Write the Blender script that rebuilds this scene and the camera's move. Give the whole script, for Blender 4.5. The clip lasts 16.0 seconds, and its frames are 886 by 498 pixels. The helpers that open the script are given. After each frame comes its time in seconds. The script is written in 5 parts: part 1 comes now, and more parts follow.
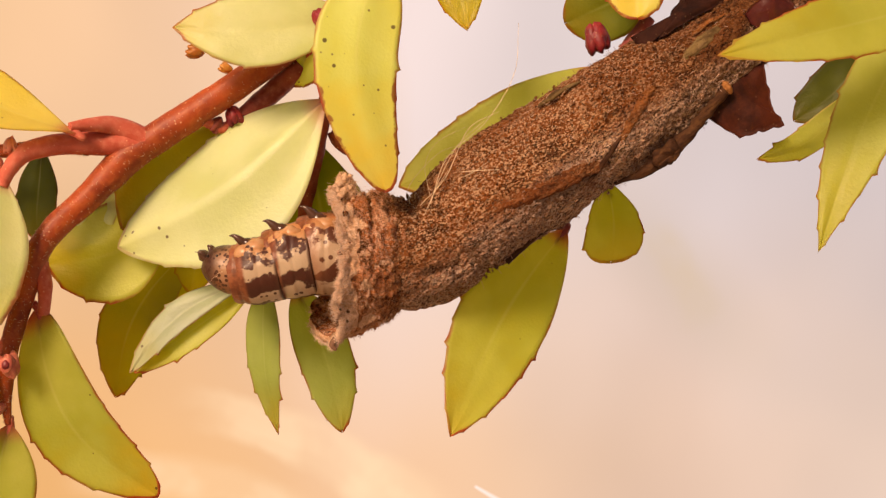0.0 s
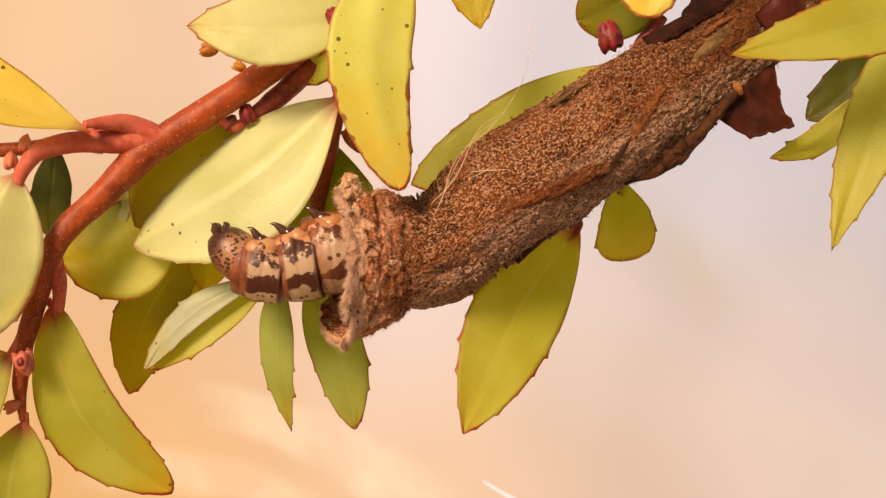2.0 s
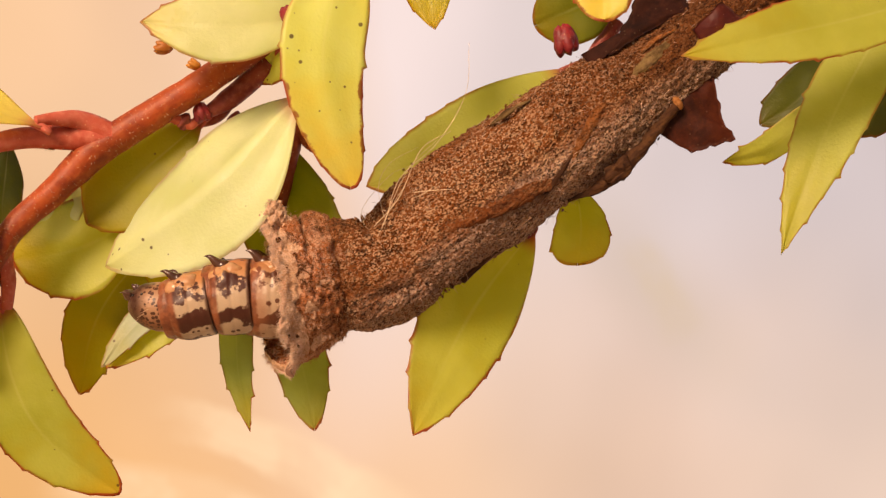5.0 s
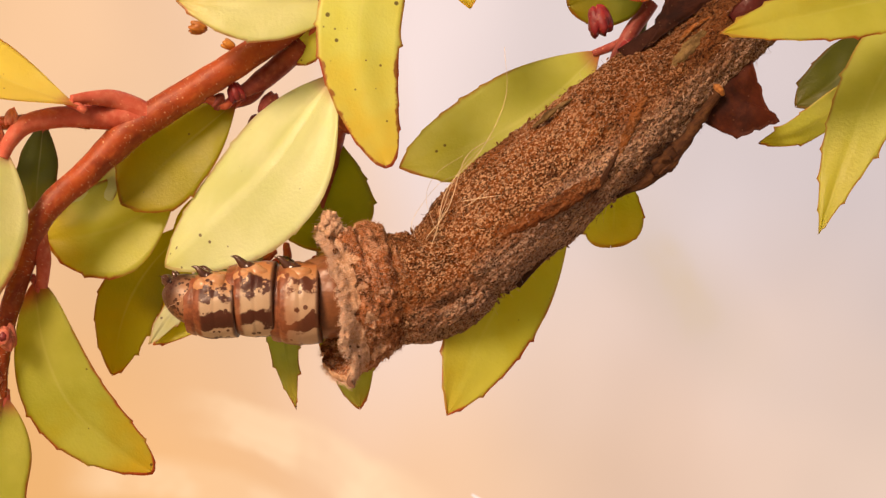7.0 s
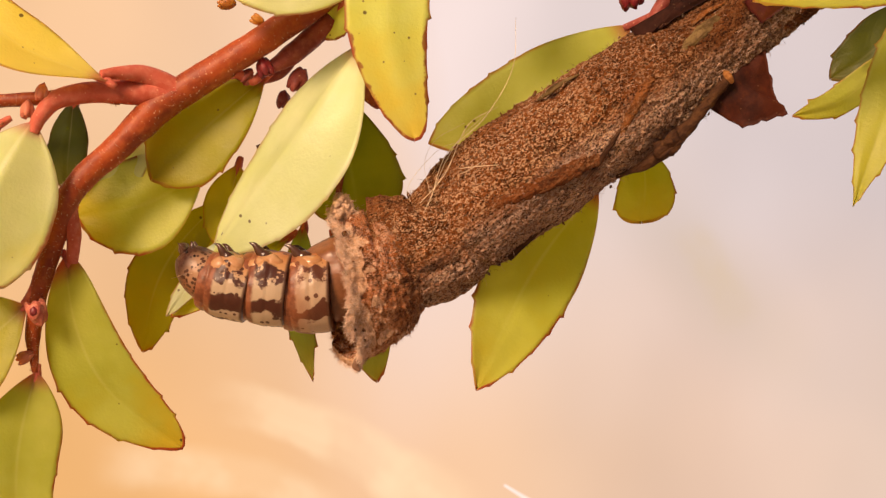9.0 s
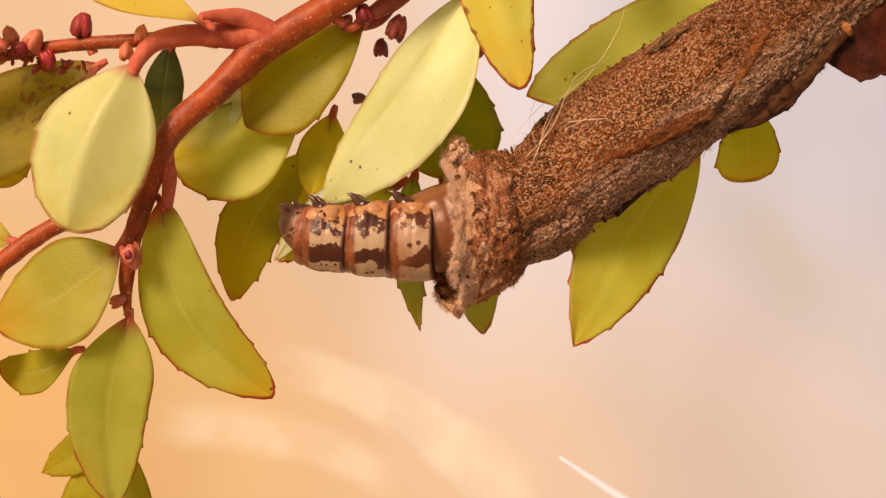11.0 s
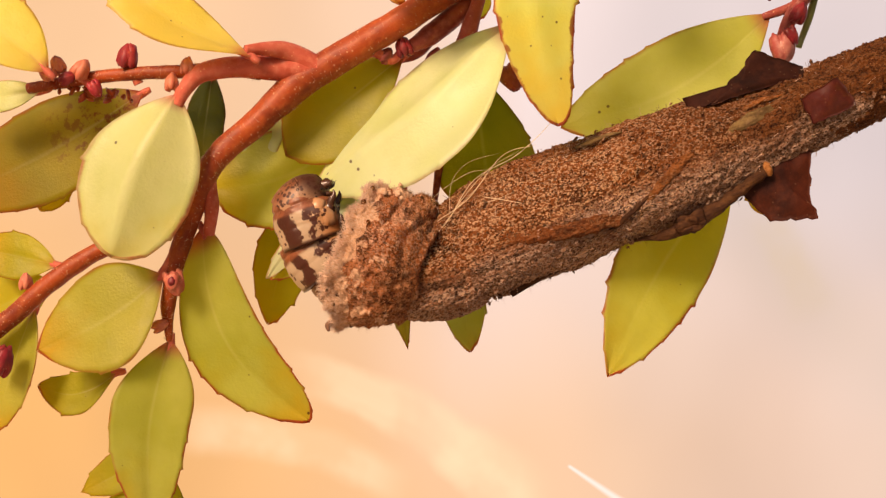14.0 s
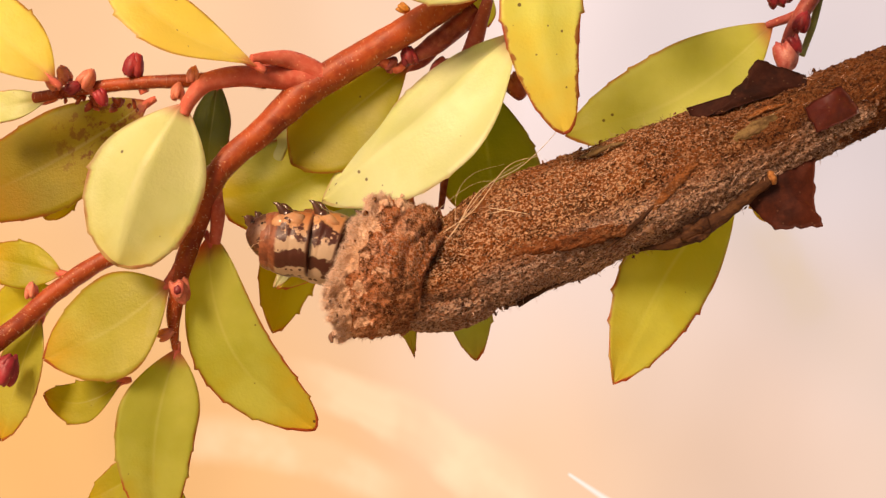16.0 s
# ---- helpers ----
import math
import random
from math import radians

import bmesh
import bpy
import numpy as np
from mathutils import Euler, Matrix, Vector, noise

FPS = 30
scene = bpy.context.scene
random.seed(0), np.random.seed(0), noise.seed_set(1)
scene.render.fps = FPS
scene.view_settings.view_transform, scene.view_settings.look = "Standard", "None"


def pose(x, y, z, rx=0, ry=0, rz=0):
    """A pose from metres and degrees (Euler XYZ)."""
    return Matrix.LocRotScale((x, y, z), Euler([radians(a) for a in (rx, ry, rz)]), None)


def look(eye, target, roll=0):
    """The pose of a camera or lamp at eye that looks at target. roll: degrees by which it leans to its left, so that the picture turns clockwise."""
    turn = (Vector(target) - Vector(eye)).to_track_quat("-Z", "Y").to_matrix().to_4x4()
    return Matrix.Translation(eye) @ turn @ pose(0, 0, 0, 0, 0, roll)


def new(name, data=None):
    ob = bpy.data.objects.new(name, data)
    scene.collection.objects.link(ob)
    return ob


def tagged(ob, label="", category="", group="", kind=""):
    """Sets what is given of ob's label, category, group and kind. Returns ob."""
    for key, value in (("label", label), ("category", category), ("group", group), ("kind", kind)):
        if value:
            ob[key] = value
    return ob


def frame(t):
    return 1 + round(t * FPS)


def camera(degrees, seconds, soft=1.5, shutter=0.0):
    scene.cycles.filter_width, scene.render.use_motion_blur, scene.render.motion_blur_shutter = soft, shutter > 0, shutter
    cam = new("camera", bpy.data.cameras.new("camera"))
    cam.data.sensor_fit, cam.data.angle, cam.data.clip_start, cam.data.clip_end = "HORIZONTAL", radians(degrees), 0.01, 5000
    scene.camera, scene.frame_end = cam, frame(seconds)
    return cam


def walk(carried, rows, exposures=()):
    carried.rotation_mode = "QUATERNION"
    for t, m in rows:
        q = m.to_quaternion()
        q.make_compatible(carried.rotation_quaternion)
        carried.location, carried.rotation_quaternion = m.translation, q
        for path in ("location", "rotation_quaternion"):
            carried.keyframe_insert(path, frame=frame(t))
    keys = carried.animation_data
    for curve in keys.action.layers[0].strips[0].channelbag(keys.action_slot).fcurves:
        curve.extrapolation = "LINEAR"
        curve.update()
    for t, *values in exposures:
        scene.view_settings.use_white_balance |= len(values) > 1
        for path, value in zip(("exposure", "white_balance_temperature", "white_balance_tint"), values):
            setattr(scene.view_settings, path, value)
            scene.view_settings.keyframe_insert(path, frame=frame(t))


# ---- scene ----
# Distances below are written in millimetres and turned into metres by MM.
MM = 0.001


def mm(x, y, z, ry=0.0, rx=0.0, rz=0.0):
    return pose(x * MM, y * MM, z * MM, rx, ry, rz)


def view(x, y, z, yaw, pitch, roll):
    """A camera at x, y, z that looks along +y, turned left by yaw and up by pitch."""
    a, b = radians(yaw), radians(pitch)
    way = Vector((-math.sin(a) * math.cos(b), math.cos(a) * math.cos(b), math.sin(b)))
    eye = Vector((x, y, z)) * MM
    return look(eye, eye + way, roll)


# ---- camera ----
cam = camera(40.0, 16.0, soft=1.3)
walk(cam, [
    (0, view(2.30, -107.75, 3.21, 0.01, -0.00, 0.00)),
    (0.5, view(2.22, -107.84, 2.94, 0.19, 0.05, 0.09)),
    (1, view(2.09, -107.82, 2.94, 0.30, 0.01, 0.05)),
    (1.5, view(1.95, -107.88, 3.11, 0.44, -0.12, 0.10)),
    (2, view(1.80, -108.03, 3.55, 0.35, -0.27, 0.08)),
    (2.3, view(2.67, -108.00, 3.11, -0.12, 0.31, 0.68)),
    (2.4, view(3.14, -107.98, 3.16, -0.95, 0.16, 0.51)),
    (2.5, view(3.14, -108.30, 3.52, -1.44, 0.08, 0.39)),
    (3, view(3.49, -107.79, 3.83, -1.44, -0.09, 0.48)),
    (3.5, view(3.92, -108.16, 2.39, -1.26, 0.77, 0.47)),
    (6, view(4.04, -107.38, 1.65, -0.38, 0.75, 0.67)),
    (6.5, view(3.46, -107.33, 1.85, -0.28, 0.44, 0.56)),
    (7, view(2.43, -107.58, 0.05, 0.05, 0.69, 0.90)),
    (7.5, view(4.63, -107.37, -2.13, 1.38, 1.59, 1.08)),
    (8, view(4.24, -107.13, -1.66, 1.30, 1.32, 1.06)),
    (10.5, view(-0.32, -106.60, -1.68, 3.03, -0.58, 1.40)),
    (11, view(-1.32, -105.28, -3.64, 3.96, -0.91, 2.32)),
    (11.2, view(-1.40, -105.00, -3.80, 4.25, -1.17, 2.40)),
    (11.5, view(-1.68, -104.19, -4.20, 3.38, -0.76, 2.81)),
    (11.7, view(-4.23, -100.38, -4.57, 1.67, -0.84, 2.00)),
    (12, view(-4.23, -100.38, -4.57, 2.20, -2.06, 3.30)),
    (12.5, view(-4.95, -100.13, -5.32, 2.22, -1.80, 3.62)),
    (12.7, view(-4.95, -100.13, -5.32, 2.22, -1.35, 3.62)),
    (12.8, view(-4.95, -100.60, -5.00, 2.52, -0.95, 3.50)),
    (12.9, view(-3.47, -104.56, -1.97, 4.28, -1.34, 2.70)),
    (13, view(-3.77, -106.90, -1.91, 4.39, -0.68, 2.85)),
    (13.5, view(-3.86, -108.27, -0.92, 3.96, -0.77, 2.92)),
    (14, view(-4.11, -107.68, -1.32, 4.19, -0.80, 2.90)),
    (14.5, view(-4.22, -107.83, -1.59, 4.34, -0.66, 2.88)),
    (15, view(-4.29, -107.93, -1.34, 4.24, -0.57, 2.87)),
    (15.5, view(-4.47, -107.87, -1.63, 4.23, -0.34, 2.86)),
    (16, view(-4.77, -107.99, -1.35, 4.11, -0.41, 2.80)),
], exposures=[
    (0, 0.0, 7400, 24), (2.2, 0.02, 7400, 24), (2.6, 0.08, 7400, 24), (3.5, 0.03, 7400, 24), (8.0, 0.0, 7400, 24), (10.5, 0.02, 7420, 24),
    (11.5, -0.1, 7420, 25), (12.6, -0.1, 7420, 25), (13.0, -0.13, 7480, 26), (13.5, 0.06, 7420, 25), (16.0, 0.1, 7420, 25),
])

# ---- light ----
world = bpy.data.worlds.new("sky")
scene.world = world
world.use_nodes = True
wn = world.node_tree
sky = wn.nodes.new("ShaderNodeTexSky")
sky.sky_type = "NISHITA"
sky.sun_disc = False
sky.sun_elevation = radians(31)
sky.sun_rotation = radians(209)
sky.air_density, sky.dust_density = 1.0, 2.0
wn.links.new(sky.outputs[0], wn.nodes["Background"].inputs[0])
wn.nodes["Background"].inputs[1].default_value = 0.052

sun_data = bpy.data.lights.new("sun", "SUN")
sun_data.energy, sun_data.angle, sun_data.color = 4.3, radians(20), (1.0, 0.775, 0.53)
sun = new("sun", sun_data)
sun.matrix_world = look((-0.52, -0.95, 0.66), (0, 0, 0))


# ---- material helpers ----
def material(name):
    m = bpy.data.materials.new(name)
    m.use_nodes = True
    n = m.node_tree
    n.nodes.clear()
    return m, n


def node(n, kind, values=None, **attributes):
    k = n.nodes.new(kind)
    for a, v in attributes.items():
        setattr(k, a, v)
    for a, v in (values or {}).items():
        if isinstance(v, bpy.types.NodeSocket):
            n.links.new(v, k.inputs[a])
        else:
            k.inputs[a].default_value = v
    return k


def rgb(c):
    return (*c, 1.0)


def noise_tex(n, vector, scale, detail=4.0, rough=0.6, distort=0.0):
    return node(n, "ShaderNodeTexNoise", {"Vector": vector, "Scale": scale, "Detail": detail, "Roughness": rough,
                                          "Distortion": distort}).outputs["Fac"]


def ramp(n, fac, *stops):
    k = node(n, "ShaderNodeValToRGB", {"Fac": fac})
    e = k.color_ramp.elements
    while len(e) < len(stops):
        e.new(0.5)
    for el, (p, c) in zip(e, stops):
        el.position, el.color = p, rgb(c) if len(c) == 3 else c
    return k.outputs["Color"]


def steps(n, fac, low, high, a=0.0, b=1.0):
    return node(n, "ShaderNodeMapRange", {"Value": fac, "From Min": low, "From Max": high, "To Min": a, "To Max": b},
                interpolation_type="SMOOTHSTEP").outputs[0]


def mix(n, fac, a, b, blend="MIX"):
    k = node(n, "ShaderNodeMix", data_type="RGBA", blend_type=blend)
    for i, v in ((0, fac), (6, a), (7, b)):
        if isinstance(v, bpy.types.NodeSocket):
            n.links.new(v, k.inputs[i])
        else:
            k.inputs[i].default_value = rgb(v) if isinstance(v, tuple) and len(v) == 3 else v
    return k.outputs[2]


def calc(n, op, a, b=0.0, clamp=False):
    return node(n, "ShaderNodeMath", {0: a, 1: b}, operation=op, use_clamp=clamp).outputs[0]


def bump(n, height, distance, strength=1.0):
    return node(n, "ShaderNodeBump", {"Height": height, "Distance": distance, "Strength": strength}).outputs[0]


def finish(n, colour, rough=0.5, normal=None, through_light=None, through_part=0.0, **extra):
    values = {"Base Color": colour, "Roughness": rough}
    if normal is not None:
        values["Normal"] = normal
    for k, v in extra.items():
        values[k.replace("_", " ")] = v
    p = node(n, "ShaderNodeBsdfPrincipled", values)
    top = p.outputs[0]
    if through_light is not None:
        t = node(n, "ShaderNodeBsdfTranslucent", {"Color": through_light})
        if normal is not None:
            n.links.new(normal, t.inputs["Normal"])
        top = node(n, "ShaderNodeMixShader", {0: through_part, 1: top, 2: t.outputs[0]}).outputs[0]
    out = n.nodes.new("ShaderNodeOutputMaterial")
    n.links.new(top, out.inputs[0])


# ---- materials ----
def leaf_material(name, young, old, ripe, red=0.75, specks=0.5, rust=0.0, clear=0.58, sheen=0.45, scorch=0.0):
    """A waxy leaf: colour patches from young to old, riper towards the tip, a pale midrib and a thin red rim."""
    m, n = material(name)
    uv = node(n, "ShaderNodeTexCoord").outputs["UV"]
    obj = node(n, "ShaderNodeTexCoord").outputs["Object"]
    xyz = node(n, "ShaderNodeSeparateXYZ", {0: uv}).outputs
    chance = node(n, "ShaderNodeObjectInfo").outputs["Random"]
    shift = node(n, "ShaderNodeVectorMath", {0: obj, 1: node(n, "ShaderNodeCombineXYZ", {0: chance, 1: chance, 2: chance}).outputs[0]},
                 operation="ADD").outputs[0]
    across = calc(n, "ABSOLUTE", calc(n, "SUBTRACT", calc(n, "MULTIPLY", xyz[1], 2.0), 1.0))
    broad = noise_tex(n, shift, 130, 3, 0.55)
    fine = noise_tex(n, shift, 900, 4, 0.6)
    c = mix(n, steps(n, broad, 0.36, 0.66), young, old)
    c = mix(n, steps(n, calc(n, "ADD", xyz[0], calc(n, "MULTIPLY", calc(n, "SUBTRACT", broad, 0.5), 1.2)), 0.55, 1.15, 0.0, 0.8), c, ripe)
    c = mix(n, steps(n, fine, 0.35, 0.75, 0.0, 0.22), c, old)
    c = mix(n, calc(n, "MULTIPLY", steps(n, across, 0.07, 0.0, 0.0, 0.16), steps(n, xyz[0], 1.0, 0.3)), c, (0.72, 0.74, 0.42))
    spot = node(n, "ShaderNodeTexVoronoi", {"Vector": shift, "Scale": 1050.0, "Randomness": 1.0}).outputs
    spot_on = calc(n, "GREATER_THAN", node(n, "ShaderNodeSeparateColor", {0: spot["Color"]}).outputs[0], 1.0 - 0.16 * specks)
    big = calc(n, "MULTIPLY", calc(n, "POWER", node(n, "ShaderNodeSeparateColor", {0: spot["Color"]}).outputs[1], 2.0), 0.15)
    dot = calc(n, "SUBTRACT", calc(n, "ADD", spot["Distance"], calc(n, "MULTIPLY", fine, 0.16)), big)
    dot = calc(n, "MULTIPLY", steps(n, dot, 0.17, 0.07, 0.0, 0.85), spot_on)
    c = mix(n, dot, c, (0.10, 0.06, 0.02))
    if rust:
        patch = calc(n, "MULTIPLY", steps(n, noise_tex(n, shift, 800, 5, 0.7), 0.50, 0.60, 0.0, rust), steps(n, calc(n, "ADD", xyz[0], calc(n, "MULTIPLY", calc(n, "SUBTRACT", broad, 0.5), 0.6)), 0.50, 0.20))
        c = mix(n, patch, c, (0.21, 0.065, 0.010))
    if scorch:
        edge = calc(n, "MULTIPLY", steps(n, across, 0.66, 0.96), steps(n, xyz[0], 0.42, 0.62))
        edge = calc(n, "ADD", edge, calc(n, "MULTIPLY", calc(n, "SUBTRACT", noise_tex(n, shift, 620, 4, 0.6), 0.5), 1.7))
        c = mix(n, steps(n, edge, 0.82, 1.05, 0.0, scorch), c, (0.34, 0.11, 0.03))
    tip = steps(n, xyz[0], 0.90, 1.0, 0.0, 0.14)
    rim = steps(n, calc(n, "ADD", calc(n, "ADD", across, tip), calc(n, "MULTIPLY", calc(n, "SUBTRACT", fine, 0.5), 0.08)), 0.92, 0.99, 0.0, red)
    rim = calc(n, "MULTIPLY", calc(n, "MULTIPLY", rim, steps(n, xyz[0], 0.10, 0.60, 0.35, 1.0)), steps(n, noise_tex(n, shift, 260, 2), 0.34, 0.58, 0.35, 1.0))
    c = mix(n, rim, c, (0.44, 0.08, 0.04))
    foot = steps(n, xyz[0], 0.12, 0.0, 0.0, 0.85)
    c = mix(n, foot, c, (0.48, 0.12, 0.09))
    vein = calc(n, "SINE", calc(n, "ADD", calc(n, "MULTIPLY", xyz[0], 62.0), calc(n, "MULTIPLY", across, -14.0)))
    vein = calc(n, "ADD", vein, calc(n, "MULTIPLY", broad, 6.0))
    relief = calc(n, "ADD", calc(n, "MULTIPLY", fine, 0.6), calc(n, "ADD", noise_tex(n, shift, 3500, 2), calc(n, "MULTIPLY", vein, 0.05)))
    normal = bump(n, relief, 0.00010, 0.38)
    glow = node(n, "ShaderNodeVectorMath", {0: c, 1: (1.59, 1.46, 0.86)}, operation="MULTIPLY").outputs[0]
    finish(n, c, steps(n, fine, 0.3, 0.7, 0.38, 0.50), normal, glow, clear, Specular_IOR_Level=sheen)
    return m


pale = leaf_material("pale_leaf", (0.69, 0.76, 0.52), (0.61, 0.69, 0.38), (0.65, 0.70, 0.34), 0.35, 1.8, clear=0.43, sheen=0.75)
light = leaf_material("light_leaf", (0.63, 0.69, 0.39), (0.54, 0.61, 0.26), (0.61, 0.58, 0.15), 0.8, 0.8, clear=0.45, sheen=0.7)
green = leaf_material("green_leaf", (0.49, 0.53, 0.13), (0.41, 0.455, 0.075), (0.58, 0.46, 0.035), 0.9, 0.5)
mid = leaf_material("mid_green_leaf", (0.54, 0.58, 0.13), (0.46, 0.505, 0.08), (0.56, 0.50, 0.05), 0.9, 0.7)
yellow = leaf_material("yellow_leaf", (0.67, 0.74, 0.27), (0.66, 0.70, 0.17), (0.74, 0.61, 0.08), 0.9, 4.0, clear=0.48, scorch=0.85)
# Yellow-green leaf, also for leaves in half shade: shade is in the colour.
moss_half_shade = leaf_material("moss_half_shade_leaf", (0.52, 0.50, 0.045), (0.43, 0.43, 0.028), (0.60, 0.45, 0.015), 0.6, 0.2)
# Olive and deep partly hold the shade behind other leaves in their colour.
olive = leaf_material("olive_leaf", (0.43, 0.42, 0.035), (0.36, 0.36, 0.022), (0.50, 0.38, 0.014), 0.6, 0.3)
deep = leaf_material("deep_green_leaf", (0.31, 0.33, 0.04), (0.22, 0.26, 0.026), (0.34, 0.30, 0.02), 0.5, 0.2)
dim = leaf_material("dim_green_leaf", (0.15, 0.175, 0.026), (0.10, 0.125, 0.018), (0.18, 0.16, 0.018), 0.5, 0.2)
amber = leaf_material("amber_green_leaf", (0.50, 0.50, 0.10), (0.41, 0.42, 0.05), (0.62, 0.41, 0.02), 0.8, 0.4)
fresh = leaf_material("fresh_green_leaf", (0.52, 0.57, 0.17), (0.46, 0.51, 0.11), (0.50, 0.50, 0.08), 0.6, 0.3)
leafgreen = leaf_material("soft_green_leaf", (0.40, 0.48, 0.15), (0.33, 0.41, 0.10), (0.45, 0.41, 0.06), 0.8, 0.7, clear=0.55)
glaucous = leaf_material("glaucous_leaf", (0.41, 0.47, 0.33), (0.37, 0.43, 0.25), (0.46, 0.44, 0.16), 0.7, 0.2, clear=0.3)
lemon = leaf_material("lemon_leaf", (0.77, 0.75, 0.31), (0.72, 0.69, 0.19), (0.78, 0.68, 0.15), 0.6, 1.0)
rusted = leaf_material("rust_spotted_leaf", (0.38, 0.33, 0.022), (0.28, 0.26, 0.016), (0.44, 0.27, 0.010), 0.6, 0.3, 0.85)


def bark_material(name, base, dark, lift, dots=0.8, rough=0.48, shine=0.4):
    m, n = material(name)
    obj = node(n, "ShaderNodeTexCoord").outputs["Object"]
    a = noise_tex(n, obj, 220, 5, 0.65)
    b = noise_tex(n, obj, 1600, 4, 0.6)
    c = mix(n, steps(n, a, 0.35, 0.68), base, dark)
    c = mix(n, steps(n, b, 0.4, 0.8, 0, 0.4), c, lift)
    v = node(n, "ShaderNodeTexVoronoi", {"Vector": obj, "Scale": 2300.0}).outputs
    pick = calc(n, "GREATER_THAN", node(n, "ShaderNodeSeparateColor", {0: v["Color"]}).outputs[1], 0.62)
    speck = calc(n, "MULTIPLY", steps(n, v["Distance"], 0.24, 0.12, 0.0, dots), pick)
    c = mix(n, speck, c, (0.80, 0.46, 0.26))
    h = calc(n, "ADD", calc(n, "MULTIPLY", a, 0.8), calc(n, "ADD", calc(n, "MULTIPLY", b, 0.4), calc(n, "MULTIPLY", speck, 0.4)))
    finish(n, c, rough, bump(n, h, 0.0002, 0.7), Specular_IOR_Level=shine)
    return m


redbark = bark_material("red_brown_bark", (0.40, 0.066, 0.013), (0.20, 0.027, 0.007), (0.54, 0.16, 0.042), 0.6, 0.5, 0.35)
redstalk = bark_material("red_stalk_skin", (0.60, 0.135, 0.085), (0.45, 0.075, 0.040), (0.72, 0.30, 0.19), 0.4, 0.55, 0.25)
brownbark = bark_material("dull_brown_bark", (0.26, 0.10, 0.055), (0.12, 0.045, 0.03), (0.38, 0.20, 0.12), 0.4)
greenbark = bark_material("green_shoot_skin", (0.20, 0.24, 0.07), (0.14, 0.17, 0.04), (0.30, 0.28, 0.12), 0.3)
duskstalk = bark_material("dusky_pink_stalk", (0.33, 0.065, 0.050), (0.19, 0.030, 0.024), (0.50, 0.17, 0.13), 0.4, 0.5, 0.3)
budred = bark_material("crimson_bud_scale", (0.36, 0.022, 0.034), (0.12, 0.009, 0.012), (0.44, 0.085, 0.065), 0.3)
budamber = bark_material("amber_bud_scale", (0.50, 0.20, 0.03), (0.34, 0.10, 0.015), (0.62, 0.32, 0.07), 0.2)
petal = bark_material("pale_pink_petal", (0.52, 0.19, 0.15), (0.38, 0.065, 0.055), (0.70, 0.42, 0.33), 0.3)
budpink = bark_material("orange_pink_bud_scale", (0.62, 0.19, 0.11), (0.46, 0.09, 0.065), (0.75, 0.40, 0.22), 0.3)


